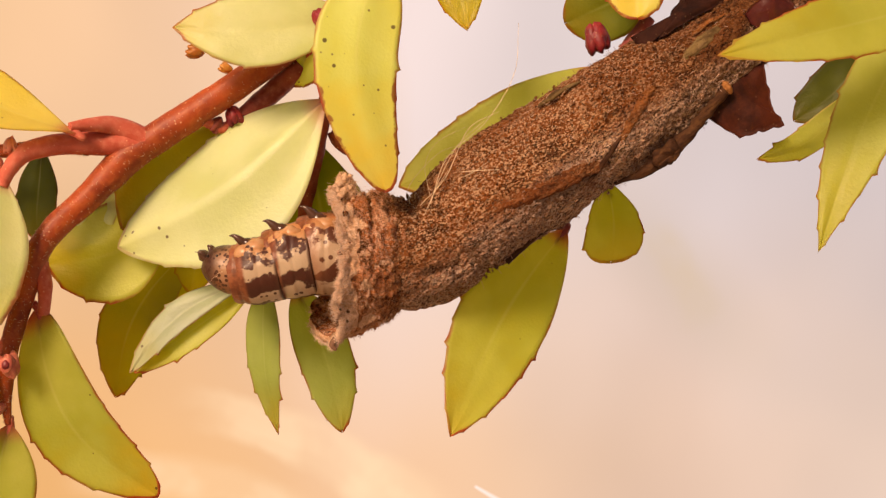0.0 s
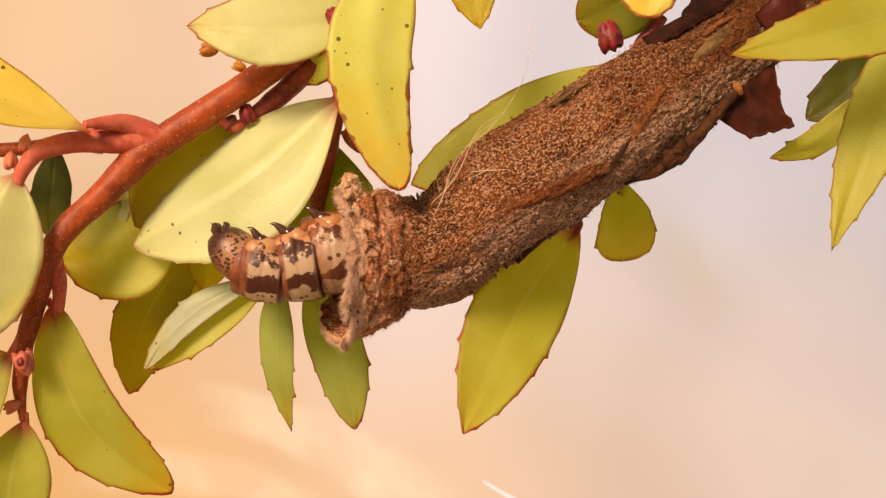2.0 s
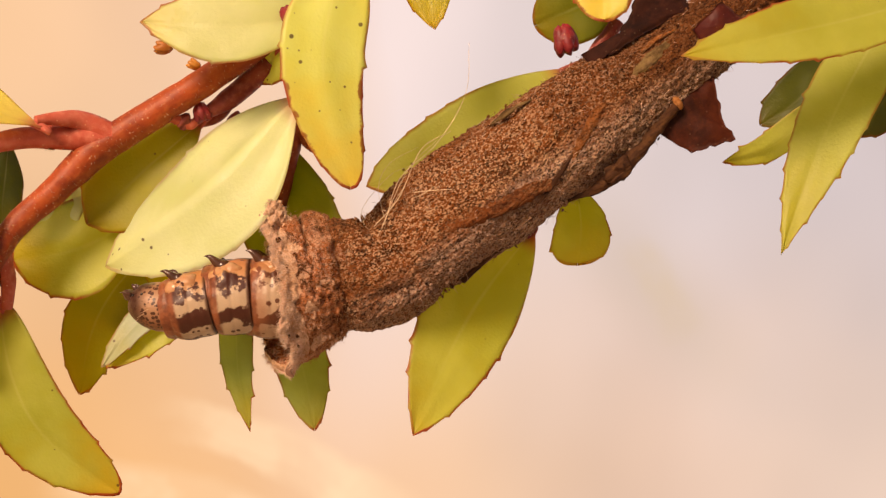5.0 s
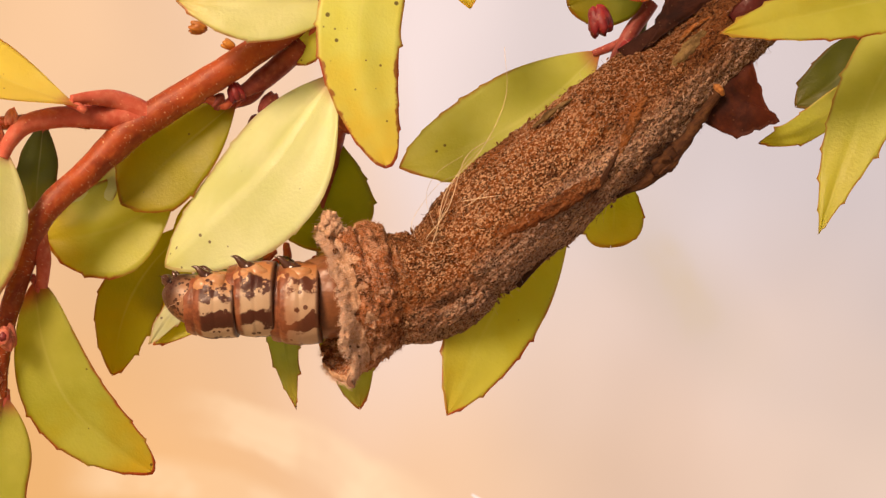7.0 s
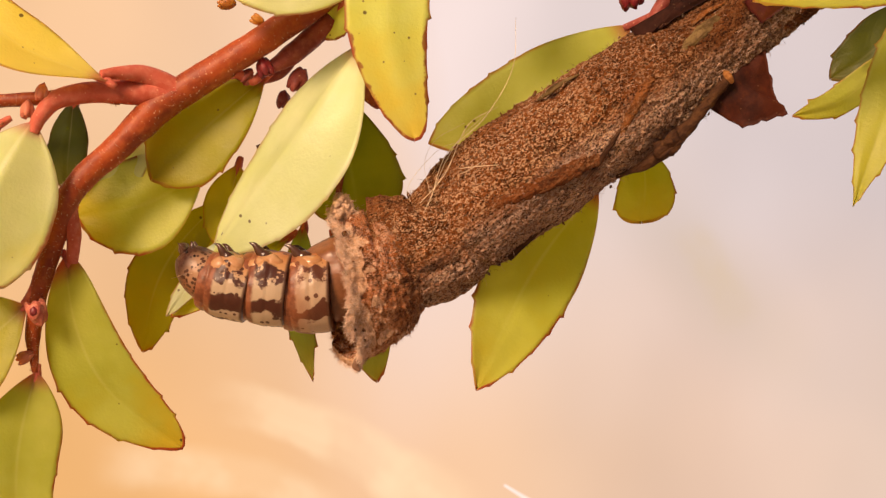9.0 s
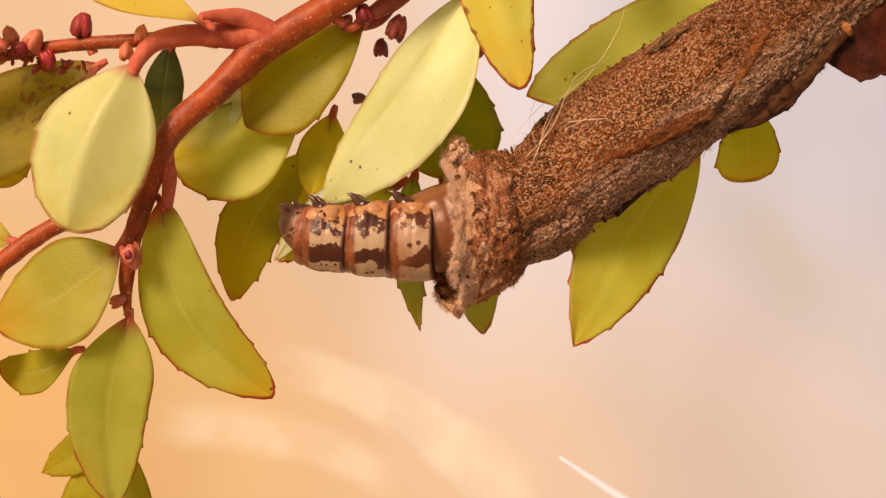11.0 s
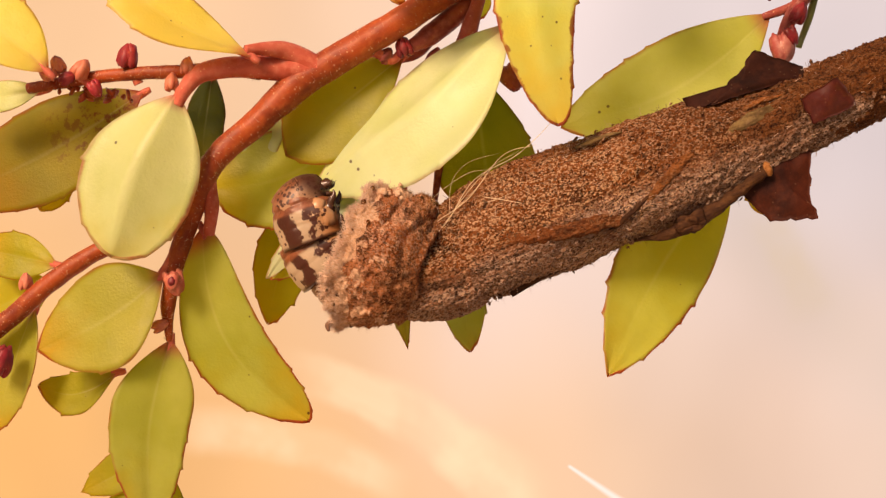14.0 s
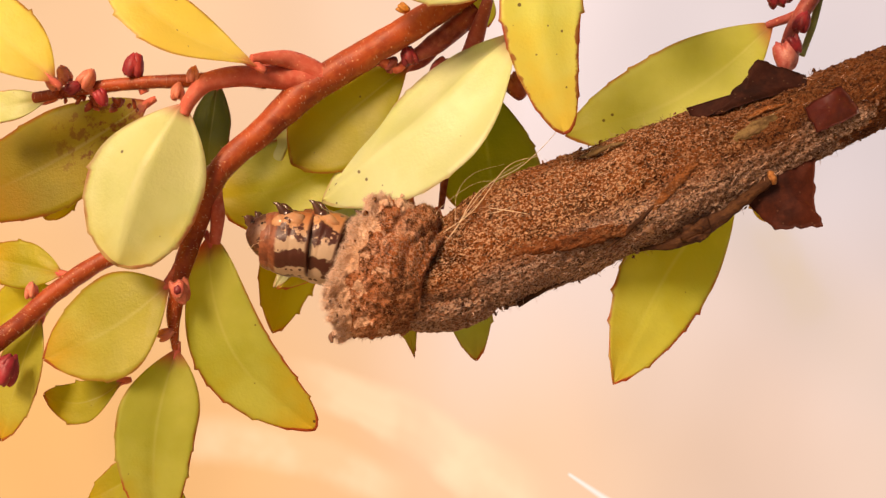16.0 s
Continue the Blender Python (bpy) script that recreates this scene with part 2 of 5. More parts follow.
def case_material(name, base, dark, grain, rusty, flakes=1.0, relief=0.0005, speck_pit_shade=0.7, cracks=0.35, dust=0.5, tufts=0.0, under=0.0, fade=0.0):
    """Silk set with bark dust: brown ground, tiny pale and dark flakes, rusty patches and greyish dust."""
    m, n = material(name)
    obj = node(n, "ShaderNodeTexCoord").outputs["Object"]
    stretch = node(n, "ShaderNodeMapping", {"Vector": obj, "Scale": (0.45, 1.0, 1.0), "Rotation": (0.0, 0.12, 0.0)}).outputs[0]
    big = noise_tex(n, stretch, 170, 5, 0.62, 0.4)
    middle = noise_tex(n, stretch, 620, 5, 0.68)
    c = mix(n, steps(n, big, 0.36, 0.64), base, rusty)
    c = mix(n, steps(n, middle, 0.50, 0.72, 0.0, 0.7), c, dark)
    crack = noise_tex(n, node(n, "ShaderNodeMapping", {"Vector": obj, "Scale": (0.22, 1.0, 1.0), "Rotation": (0.0, 0.06, 0.0)}).outputs[0], 900, 4, 0.7, 0.6)
    c = mix(n, steps(n, crack, 0.56, 0.70, 0.0, cracks), c, dark)
    wobble = node(n, "ShaderNodeTexNoise", {"Vector": obj, "Scale": 5200.0, "Detail": 2.0}).outputs["Color"]
    slant = node(n, "ShaderNodeMapping", {"Vector": obj, "Scale": (0.66, 1.0, 1.0), "Rotation": (0.0, -0.35, 0.0)}).outputs[0]
    push = node(n, "ShaderNodeVectorMath", {0: wobble, 1: (0.0003, 0.0003, 0.0003)}, operation="MULTIPLY").outputs[0]
    cell = node(n, "ShaderNodeTexVoronoi", {"Vector": node(n, "ShaderNodeVectorMath", {0: slant, 1: push}, operation="ADD").outputs[0], "Scale": 9000.0}).outputs
    pick = node(n, "ShaderNodeSeparateColor", {0: cell["Color"]}).outputs
    area = noise_tex(n, stretch, 210, 4, 0.6)
    grey = mix(n, steps(n, noise_tex(n, stretch, 120, 3), 0.42, 0.62, 0.0, dust), grain, (0.56, 0.40, 0.30))
    pale_on = calc(n, "MULTIPLY", steps(n, pick[0], 0.57, 0.66, 0.0, flakes), steps(n, area, 0.36, 0.58, 0.20, 1.0))
    if fade:
        # towards the tail the dust thins out and the bark is darker
        along = calc(n, "ADD", node(n, "ShaderNodeSeparateXYZ", {0: obj}).outputs[0], calc(n, "MULTIPLY", calc(n, "SUBTRACT", big, 0.5), 0.022))
        old = steps(n, along, 0.017, 0.034, 0.0, fade)
        pale_on = calc(n, "MULTIPLY", pale_on, calc(n, "SUBTRACT", 1.0, old))
        c = mix(n, calc(n, "MULTIPLY", old, 0.75), c, (0.085, 0.030, 0.009))
    c = mix(n, pale_on, c, grey)
    # Paler underside: grey dust, with bounced light from below put into the colour.
    if under:
        height = node(n, "ShaderNodeSeparateXYZ", {0: obj}).outputs[2]
        low = steps(n, calc(n, "ADD", height, calc(n, "MULTIPLY", calc(n, "SUBTRACT", big, 0.5), 0.011)), 0.0002, -0.0032, 0.0, under)
        c = mix(n, calc(n, "MULTIPLY", low, steps(n, pick[2], 0.35, 0.75, 0.25, 1.0)), c, (0.60, 0.43, 0.33))
    if tufts:
        c = mix(n, steps(n, noise_tex(n, obj, 640, 5, 0.65), 0.50, 0.64, 0.0, tufts), c, grain)
        c = mix(n, steps(n, noise_tex(n, obj, 480, 5, 0.7, 0.5), 0.54, 0.64, 0.0, 0.75), c, dark)
    # Black cells: dark specks, and the shade of deep pits put into the colour.
    black = calc(n, "MULTIPLY", steps(n, pick[1], 0.64, 0.86, 0.0, speck_pit_shade), steps(n, middle, 0.30, 0.55, 0.5, 1.0))
    c = mix(n, black, c, (0.014, 0.005, 0.003))
    h = calc(n, "ADD", calc(n, "SUBTRACT", calc(n, "MULTIPLY", middle, 1.2), calc(n, "MULTIPLY", crack, cracks * 1.4)), calc(n, "MULTIPLY", pick[2], 0.55))
    h = calc(n, "SUBTRACT", h, calc(n, "MULTIPLY", black, 0.35))
    finish(n, c, 0.8, bump(n, h, relief, 1.0), Specular_IOR_Level=0.12)
    return m


def wood_material(name, base, dark, lift):
    """Weathered wood with its grain along x."""
    m, n = material(name)
    obj = node(n, "ShaderNodeTexCoord").outputs["Object"]
    line = node(n, "ShaderNodeMapping", {"Vector": obj, "Scale": (0.12, 1.0, 1.0), "Rotation": (0.0, 0.3, 0.0)}).outputs[0]
    a, d = noise_tex(n, line, 2200, 4, 0.65), noise_tex(n, obj, 900, 5, 0.65)
    c = mix(n, steps(n, a, 0.35, 0.65), base, dark)
    c = mix(n, steps(n, d, 0.45, 0.75, 0.0, 0.6), c, lift)
    c = mix(n, steps(n, noise_tex(n, obj, 4000, 2), 0.56, 0.68, 0.0, 0.5), c, dark)
    finish(n, c, 0.75, bump(n, calc(n, "ADD", a, calc(n, "MULTIPLY", d, 0.6)), 0.0004, 0.9), Specular_IOR_Level=0.2)
    return m


casing = case_material("dusty_bark_silk", (0.200, 0.064, 0.020), (0.022, 0.007, 0.003), (0.68, 0.39, 0.19), (0.250, 0.073, 0.018), 0.80, 0.0011, 0.85, dust=0.32, under=0.65, fade=0.75)
tail_bark = case_material("bark_on_the_tail", (0.12, 0.038, 0.011), (0.024, 0.008, 0.003), (0.27, 0.125, 0.05), (0.15, 0.046, 0.012), 0.5, 0.0010, 0.8, 0.7, 0.2)
felt = case_material("rusty_felt", (0.48, 0.180, 0.072), (0.060, 0.017, 0.006), (0.86, 0.53, 0.35), (0.43, 0.128, 0.040), 0.55, 0.0010, 0.7, 0.3, 0.3, 0.6)
neckfelt = case_material("brown_neck_felt", (0.30, 0.105, 0.037), (0.055, 0.016, 0.006), (0.62, 0.36, 0.20), (0.33, 0.097, 0.027), 0.6, 0.0008, 0.7, 0.3, 0.4, 0.35)
lipfelt = case_material("pale_lip_felt", (0.80, 0.52, 0.35), (0.50, 0.24, 0.12), (0.92, 0.70, 0.54), (0.74, 0.43, 0.25), 0.4, 0.0008, 0.15, 0.1, 0.0)
bark_bit = wood_material("bark_fragment", (0.080, 0.030, 0.010), (0.028, 0.009, 0.004), (0.15, 0.065, 0.020))
stick_bit = case_material("rusty_stick", (0.26, 0.090, 0.026), (0.08, 0.025, 0.008), (0.48, 0.25, 0.11), (0.31, 0.100, 0.026), 0.5, 0.0008, 0.5, 0.8, 0.2)
strip_bit = case_material("red_brown_strip", (0.18, 0.053, 0.015), (0.05, 0.014, 0.005), (0.46, 0.25, 0.12), (0.22, 0.058, 0.013), 0.55, 0.0009, 0.6, 0.7, 0.2)
lichen_bit = wood_material("greenish_flake", (0.21, 0.135, 0.05), (0.08, 0.042, 0.015), (0.30, 0.19, 0.085))
cut_end = wood_material("cut_wood_end", (0.52, 0.23, 0.07), (0.30, 0.11, 0.03), (0.60, 0.32, 0.12))
dry_leaf = bark_material("dry_brown_leaf", (0.066, 0.013, 0.005), (0.022, 0.005, 0.003), (0.11, 0.024, 0.009), 0.06, 0.6, 0.15)
red_chip = bark_material("glossy_red_chip", (0.075, 0.010, 0.004), (0.032, 0.005, 0.002), (0.14, 0.028, 0.010), 0.05, 0.35, 0.4)
dark_leaf = bark_material("dark_curled_leaf", (0.032, 0.009, 0.005), (0.010, 0.003, 0.002), (0.075, 0.020, 0.009), 0.05, 0.75, 0.12)


def plain(name, colour, rough, **extra):
    m, n = material(name)
    obj = node(n, "ShaderNodeTexCoord").outputs["Object"]
    c = mix(n, steps(n, noise_tex(n, obj, 1500, 4), 0.35, 0.7), colour, tuple(0.72 * k for k in colour))
    finish(n, c, rough, bump(n, noise_tex(n, obj, 3000, 3), 0.00008, 0.4), **extra)
    return m


silk = plain("silk_thread", (0.85, 0.66, 0.42), 0.4)
fluff = plain("felt_fibre", (0.90, 0.64, 0.47), 0.7)
fluff_dark = plain("dark_fibre", (0.20, 0.09, 0.045), 0.7)
fluff_rust = plain("rusty_fibre", (0.58, 0.27, 0.12), 0.7)
claw = plain("dark_leg_shell", (0.085, 0.034, 0.018), 0.22, Specular_IOR_Level=0.6)
eye_black = plain("eye_bead", (0.02, 0.012, 0.01), 0.12)


def skin_material(name, spots=1.0, head=False, ruddy=0.0):
    """Caterpillar skin: cream with dark stripes along the body, blotches and dots, and a rusty front ring."""
    m, n = material(name)
    tc = node(n, "ShaderNodeTexCoord").outputs
    obj = tc["Object"]
    xyz = node(n, "ShaderNodeSeparateXYZ", {0: tc["UV"]}).outputs
    chance = node(n, "ShaderNodeObjectInfo").outputs["Random"]
    move = node(n, "ShaderNodeVectorMath", {0: obj, 1: node(n, "ShaderNodeCombineXYZ", {0: chance, 1: 0.0, 2: 0.0}).outputs[0]},
                operation="ADD").outputs[0]
    wob = noise_tex(n, move, 360, 2.5, 0.5)
    wob2 = noise_tex(n, move, 1100, 3, 0.6)
    ring = calc(n, "ADD", xyz[1], calc(n, "MULTIPLY", calc(n, "SUBTRACT", wob, 0.5), 0.16))
    cream, brown, orange = (0.46, 0.335, 0.22), (0.068, 0.019, 0.010), (0.47, 0.17, 0.05)
    blot = noise_tex(n, move, 760, 3, 0.6)
    if head:
        c = mix(n, steps(n, wob, 0.35, 0.65), (0.40, 0.22, 0.12), (0.22, 0.08, 0.035))
        c = mix(n, steps(n, calc(n, "ADD", xyz[0], calc(n, "MULTIPLY", wob, 0.3)), 0.68, 0.32, 0.0, 0.92), c, (0.050, 0.017, 0.010))
        c = mix(n, calc(n, "MULTIPLY", steps(n, xyz[1], 0.16, 0.06), steps(n, xyz[0], 0.75, 0.45)), c, (0.040, 0.016, 0.010))
    else:
        # around the body: 0 belly, 0.5 back
        ragged = calc(n, "ADD", ring, calc(n, "MULTIPLY", calc(n, "SUBTRACT", blot, 0.5), 0.10))
        # Dark belly line: leg cluster and shade between legs, put into the colour.
        belly = ramp(n, ring, (0.0, (0.07, 0.025, 0.012)), (0.025, (0.20, 0.075, 0.030)), (0.07, orange), (0.15, (0.52, 0.27, 0.12)), (0.22, cream), (1.0, cream))
        stripe1 = calc(n, "MULTIPLY", steps(n, ragged, 0.150, 0.162), steps(n, ragged, 0.228, 0.214))
        stripe1 = calc(n, "MULTIPLY", stripe1, steps(n, wob2, 0.40, 0.47))
        stripe2 = calc(n, "MULTIPLY", steps(n, ragged, 0.285, 0.297), steps(n, ragged, 0.368, 0.356))
        back = steps(n, ragged, 0.445, 0.458)
        c = mix(n, calc(n, "MAXIMUM", calc(n, "MAXIMUM", stripe1, stripe2), back), belly, brown)
    v = node(n, "ShaderNodeTexVoronoi", {"Vector": move, "Scale": 1500.0 if not head else 2700.0}).outputs
    tell = node(n, "ShaderNodeSeparateColor", {0: v["Color"]}).outputs
    on = calc(n, "GREATER_THAN", tell[0], 0.50 if not head else 0.10)
    size = calc(n, "MULTIPLY", tell[1], 0.16)
    dot = calc(n, "MULTIPLY", steps(n, calc(n, "SUBTRACT", v["Distance"], size), 0.40 if head else 0.22, 0.30 if head else 0.15, 0.0, 0.95 * spots), on)
    c = mix(n, dot, c, (0.055, 0.017, 0.008) if head else brown)
    if not head:
        front = steps(n, calc(n, "ADD", xyz[0], calc(n, "MULTIPLY", calc(n, "SUBTRACT", wob2, 0.5), 0.08)), 0.31, 0.38, 1.0, 0.0)
        rear = steps(n, xyz[0], 0.90, 0.96, 0.0, 0.92)
        if ruddy:
            c = mix(n, steps(n, calc(n, "ADD", xyz[0], calc(n, "MULTIPLY", wob, 0.5)), 0.95, 0.55, 0.15, ruddy), c, (0.30, 0.10, 0.04))
        c = mix(n, calc(n, "MULTIPLY", front, steps(n, wob, 0.30, 0.55, 0.85, 1.0)), c, mix(n, steps(n, wob2, 0.35, 0.65), (0.15, 0.044, 0.019), (0.28, 0.088, 0.035)))
        c = mix(n, rear, c, (0.075, 0.026, 0.013))
    finish(n, c, steps(n, wob2, 0.3, 0.7, 0.30, 0.44), bump(n, noise_tex(n, obj, 2600, 3), 0.00010, 0.5), Specular_IOR_Level=0.35,
           Subsurface_Weight=0.08, Subsurface_Radius=(0.0006, 0.0003, 0.0002))
    return m


def dotted(name, colour, mark):
    """Plump glossy skin with a few dark dots."""
    m, n = material(name)
    obj = node(n, "ShaderNodeTexCoord").outputs["Object"]
    c = mix(n, steps(n, noise_tex(n, obj, 900, 3), 0.35, 0.7), colour, (0.48, 0.21, 0.08))
    v = node(n, "ShaderNodeTexVoronoi", {"Vector": obj, "Scale": 1100.0}).outputs
    on = calc(n, "GREATER_THAN", node(n, "ShaderNodeSeparateColor", {0: v["Color"]}).outputs[0], 0.45)
    c = mix(n, calc(n, "MULTIPLY", steps(n, v["Distance"], 0.30, 0.20), on), c, mark)
    finish(n, c, 0.27, bump(n, noise_tex(n, obj, 2600, 3), 0.0001, 0.4), Specular_IOR_Level=0.5)
    return m


swelling = dotted("peach_skin", (0.52, 0.29, 0.15), (0.06, 0.02, 0.01))
skin = skin_material("spotted_cream_skin")
head_skin = skin_material("mottled_head_shell", 1.0, True)


# ---- mesh helpers ----
def link(name, verts, faces, mats, parent=None, label="", uvs=None, smooth=True, index=None):
    me = bpy.data.meshes.new(name)
    me.from_pydata(verts, [], faces)
    for m in mats if isinstance(mats, (list, tuple)) else (mats,):
        me.materials.append(m)
    if uvs is not None:
        layer = me.uv_layers.new(name="UVMap")
        loops = np.empty(len(me.loops), dtype=np.int32)
        me.loops.foreach_get("vertex_index", loops)
        layer.data.foreach_set("uv", np.asarray(uvs, dtype=np.float32)[loops].ravel())
    if index is not None:
        me.polygons.foreach_set("material_index", index)
    me.polygons.foreach_set("use_smooth", [smooth] * len(me.polygons))
    me.update()
    ob = new(name, me)
    if parent is not None:
        ob.parent = parent
    if label:
        tagged(ob, label)
    return ob


def holder(name, label, category, group="", kind=""):
    ob = new(name)
    ob.empty_display_size = 0.005
    return tagged(ob, label, category, group, kind)


def smooth_path(points, count):
    """A Catmull-Rom line through the points, as count places."""
    p = [Vector(q) for q in points]
    p = [p[0] * 2 - p[1]] + p + [p[-1] * 2 - p[-2]]
    out = []
    spans = len(p) - 3
    for i in range(count):
        s = i / (count - 1) * spans
        k = min(int(s), spans - 1)
        t = s - k
        a, b, c, d = p[k:k + 4]
        out.append(0.5 * ((2 * b) + (c - a) * t + (2 * a - 5 * b + 4 * c - d) * t * t + (3 * b - a - 3 * c + d) * t ** 3))
    return out


def tube(points, radii, count=40, sides=14, rough=0.0, grain=900.0, seed=0.0):
    """Vertices and faces of a round bar along a line, with uneven skin and closed ends. Input in mm."""
    line = [q * MM for q in smooth_path(points, count)]
    verts, faces = [], []
    side = None
    for i, q in enumerate(line):
        way = (line[min(i + 1, count - 1)] - line[max(i - 1, 0)]).normalized()
        if side is None:
            side = way.orthogonal().normalized()
        side = (side - way * side.dot(way)).normalized()
        up = way.cross(side)
        s = i / (count - 1) * (len(radii) - 1)
        k = min(int(s), len(radii) - 2)
        r = (radii[k] + (radii[k + 1] - radii[k]) * (s - k)) * MM
        for j in range(sides):
            a = 2 * math.pi * j / sides
            d = side * math.cos(a) + up * math.sin(a)
            rr = r * (1 + rough * noise.noise((q + d * r) * grain + Vector((seed, 0, 0))))
            verts.append(q + d * rr)
    for i in range(count - 1):
        for j in range(sides):
            k = (j + 1) % sides
            faces.append((i * sides + j, i * sides + k, (i + 1) * sides + k, (i + 1) * sides + j))
    verts += [line[0], line[-1]]
    a, b, last = len(verts) - 2, len(verts) - 1, (count - 1) * sides
    faces += [(a, (j + 1) % sides, j) for j in range(sides)]
    faces += [(b, last + j, last + (j + 1) % sides) for j in range(sides)]
    return verts, faces


def joined(pieces):
    verts, faces = [], []
    for v, f in pieces:
        k = len(verts)
        verts += v
        faces += [tuple(i + k for i in q) for q in f]
    return verts, faces


def ball(centre, size, seed=0.0, rough=0.0, turn=None, rings=9, sides=12):
    """An uneven rounded lump, in mm."""
    verts, faces = [], []
    c = Vector(centre)
    for i in range(rings + 1):
        b = math.pi * i / rings
        for j in range(sides):
            a = 2 * math.pi * j / sides
            d = Vector((math.sin(b) * math.cos(a), math.sin(b) * math.sin(a), math.cos(b)))
            d *= 1 + rough * noise.noise(d * 1.7 + Vector((seed, seed, 0)))
            q = Vector((d.x * size[0], d.y * size[1], d.z * size[2]))
            if turn is not None:
                q = turn @ q
            verts.append((c + q) * MM)
    for i in range(rings):
        for j in range(sides):
            k = (j + 1) % sides
            faces.append((i * sides + j, (i + 1) * sides + j, (i + 1) * sides + k, i * sides + k))
    return verts, faces


# ---- leaves ----
def blade_pose(x, y, z, angle, lean, turn):
    """A leaf's pose: from its foot at x, y, z (mm) the tip points by angle in the x-z plane and leans towards -y; its face looks
    to -y and is turned round the midrib by turn."""
    a, b = radians(angle), radians(lean)
    along = Vector((math.cos(a) * math.cos(b), -math.sin(b), math.sin(a) * math.cos(b)))
    face = Vector((0, -1, 0))
    face = (face - along * face.dot(along)).normalized()
    across = face.cross(along)
    m = Matrix((along, across, face)).transposed().to_4x4()
    return Matrix.Translation(Vector((x, y, z)) * MM) @ m @ Matrix.Rotation(radians(turn), 4, "X")


def collar_pose(x, z, ry, yaw):
    return mm(x, 0, z, ry) @ Matrix.Rotation(radians(yaw), 4, "Z")


leaf_count = [0]


def blade(parent, length, width, mat, bend=0.0, fold=0.1, curl=0.03, peak=0.5, round_tip=0.7, teeth=7, label="", foot=0.85):
    """A leaf in its own space: foot at the origin, tip along +x, face to +z; a mesh with thickness, a V at the midrib,
    toothed edges and a ridge below."""
    leaf_count[0] += 1
    seed = leaf_count[0] * 3.7
    rng = random.Random(leaf_count[0])
    ns, nv = 96, 7
    thick = 0.20
    grid, uvs = [], []
    for face in (1, -1):
        for i in range(ns + 1):
            s = i / ns
            if s < peak:
                half = width / 2 * math.sin(math.pi / 2 * s / peak) ** foot
            else:
                half = width / 2 * max(1 - ((s - peak) / (1 - peak)) ** 2, 0.0) ** (round_tip + 0.08)
            half = max(half, 0.25 * (1 - s) if s < 0.2 else 0.02)
            for j in range(-nv, nv + 1):
                v = j / nv
                side = 1 if j > 0 else -1
                w = half
                if abs(j) == nv and s > 0.46:
                    k = (s * teeth + 0.31 * side + 0.2 * noise.noise(Vector((s * 5, side, seed)))) % 1.0
                    tooth = math.floor(s * teeth + 0.31 * side + 0.2 * noise.noise(Vector((s * 5, side, seed))))
                    tall = 0.08 + 0.34 * random.Random(tooth * 7 + side + seed).random() ** 1.5
                    w = half + (tall * k ** 4 - 0.03) * (1 if s < 0.97 else 0.2)
                w *= 1 + 0.035 * noise.noise(Vector((s * 3.1, side * 2.0, seed)))
                x = s * length + (0.25 * (s > 0.46) * (abs(j) == nv))
                y = v * w + bend * length * math.sin(math.pi * s)
                z = fold * abs(v) * half * (1.0 - 0.35 * abs(v)) - 0.25 * fold * half
                z += curl * length * (4 * s * (1 - s)) - 0.12 * fold * half * abs(v) ** 3
                z += 0.18 * noise.noise(Vector((s * 4, v * 1.5, seed + 9)))
                t = thick * (1 - 0.72 * abs(v) ** 4)
                if face < 0:
                    z -= t + (0.16 * math.exp(-(v / 0.10) ** 2) * (1 - 0.7 * s))
                else:
                    z -= 0.05 * math.exp(-(v / 0.06) ** 2)
                grid.append((x * MM, y * MM, z * MM))
                uvs.append((s, (v + 1) / 2))
    row = 2 * nv + 1
    lower = (ns + 1) * row
    faces = []
    for i in range(ns):
        for j in range(row - 1):
            a = i * row + j
            faces.append((a, a + row, a + row + 1, a + 1))
            faces.append((lower + a, lower + a + 1, lower + a + row + 1, lower + a + row))
        for j, flip in ((0, False), (row - 1, True)):
            q = (i * row + j, lower + i * row + j, lower + (i + 1) * row + j, (i + 1) * row + j)
            faces.append(q[::-1] if flip else q)
    for j in range(row - 1):
        faces.append((j, j + 1, lower + j + 1, lower + j))
        a = ns * row + j
        faces.append((a, lower + a, lower + a + 1, a + 1))
    ob = link("leaf", grid, faces, mat, parent, label, uvs)
    # the stalk
    v, f = tube([(-0.7, 0.1 * rng.uniform(-1, 1), -0.3), (-0.35, 0, -0.2), (0.6, 0, -0.30), (2.2, bend * length * math.sin(math.pi * 2.2 / length), -0.42 + curl * 7.5)],
                [0.30, 0.38, 0.40, 0.14], 14, 8, 0.15)
    link("stalk", v, f, duskstalk if parent is right else redstalk, ob, "short red leaf stalk")
    return ob


def leaf_on(parent, foot, tip, width, mat_, turn=0.0, bend=0.0, fold=0.1, curl=0.03, peak=0.5, round=0.72, label="", heel=0.85):
    d = Vector(tip) - Vector(foot)
    ob = blade(parent, d.length, width, mat_, bend, fold, curl, peak, round, max(4, int(d.length / 2.2)), label, heel)
    ob.matrix_basis = blade_pose(*foot, math.degrees(math.atan2(d.z, d.x)), math.degrees(math.asin(-d.y / d.length)), turn)
    return ob


def stem(parent, name, points, radii, mat):
    v, f = tube(points, radii, 16 * len(points), 16, 0.10, 600, len(points))
    ob = link(name, v, f, mat, parent)
    if name in ("twig", "side_twig", "lower_twig"):
        barked.append((ob, v[:-2], f))
    return ob


barked = []


main = holder("shrub_branch", "red-barked shrub branch with fleshy yellow-green toothed leaves", "branch")
right = holder("shrub_branch", "thin red twig with green hanging leaves behind the case", "branch")
upper = holder("shrub_branch", "red twig with long yellow-green leaves over the case", "branch")

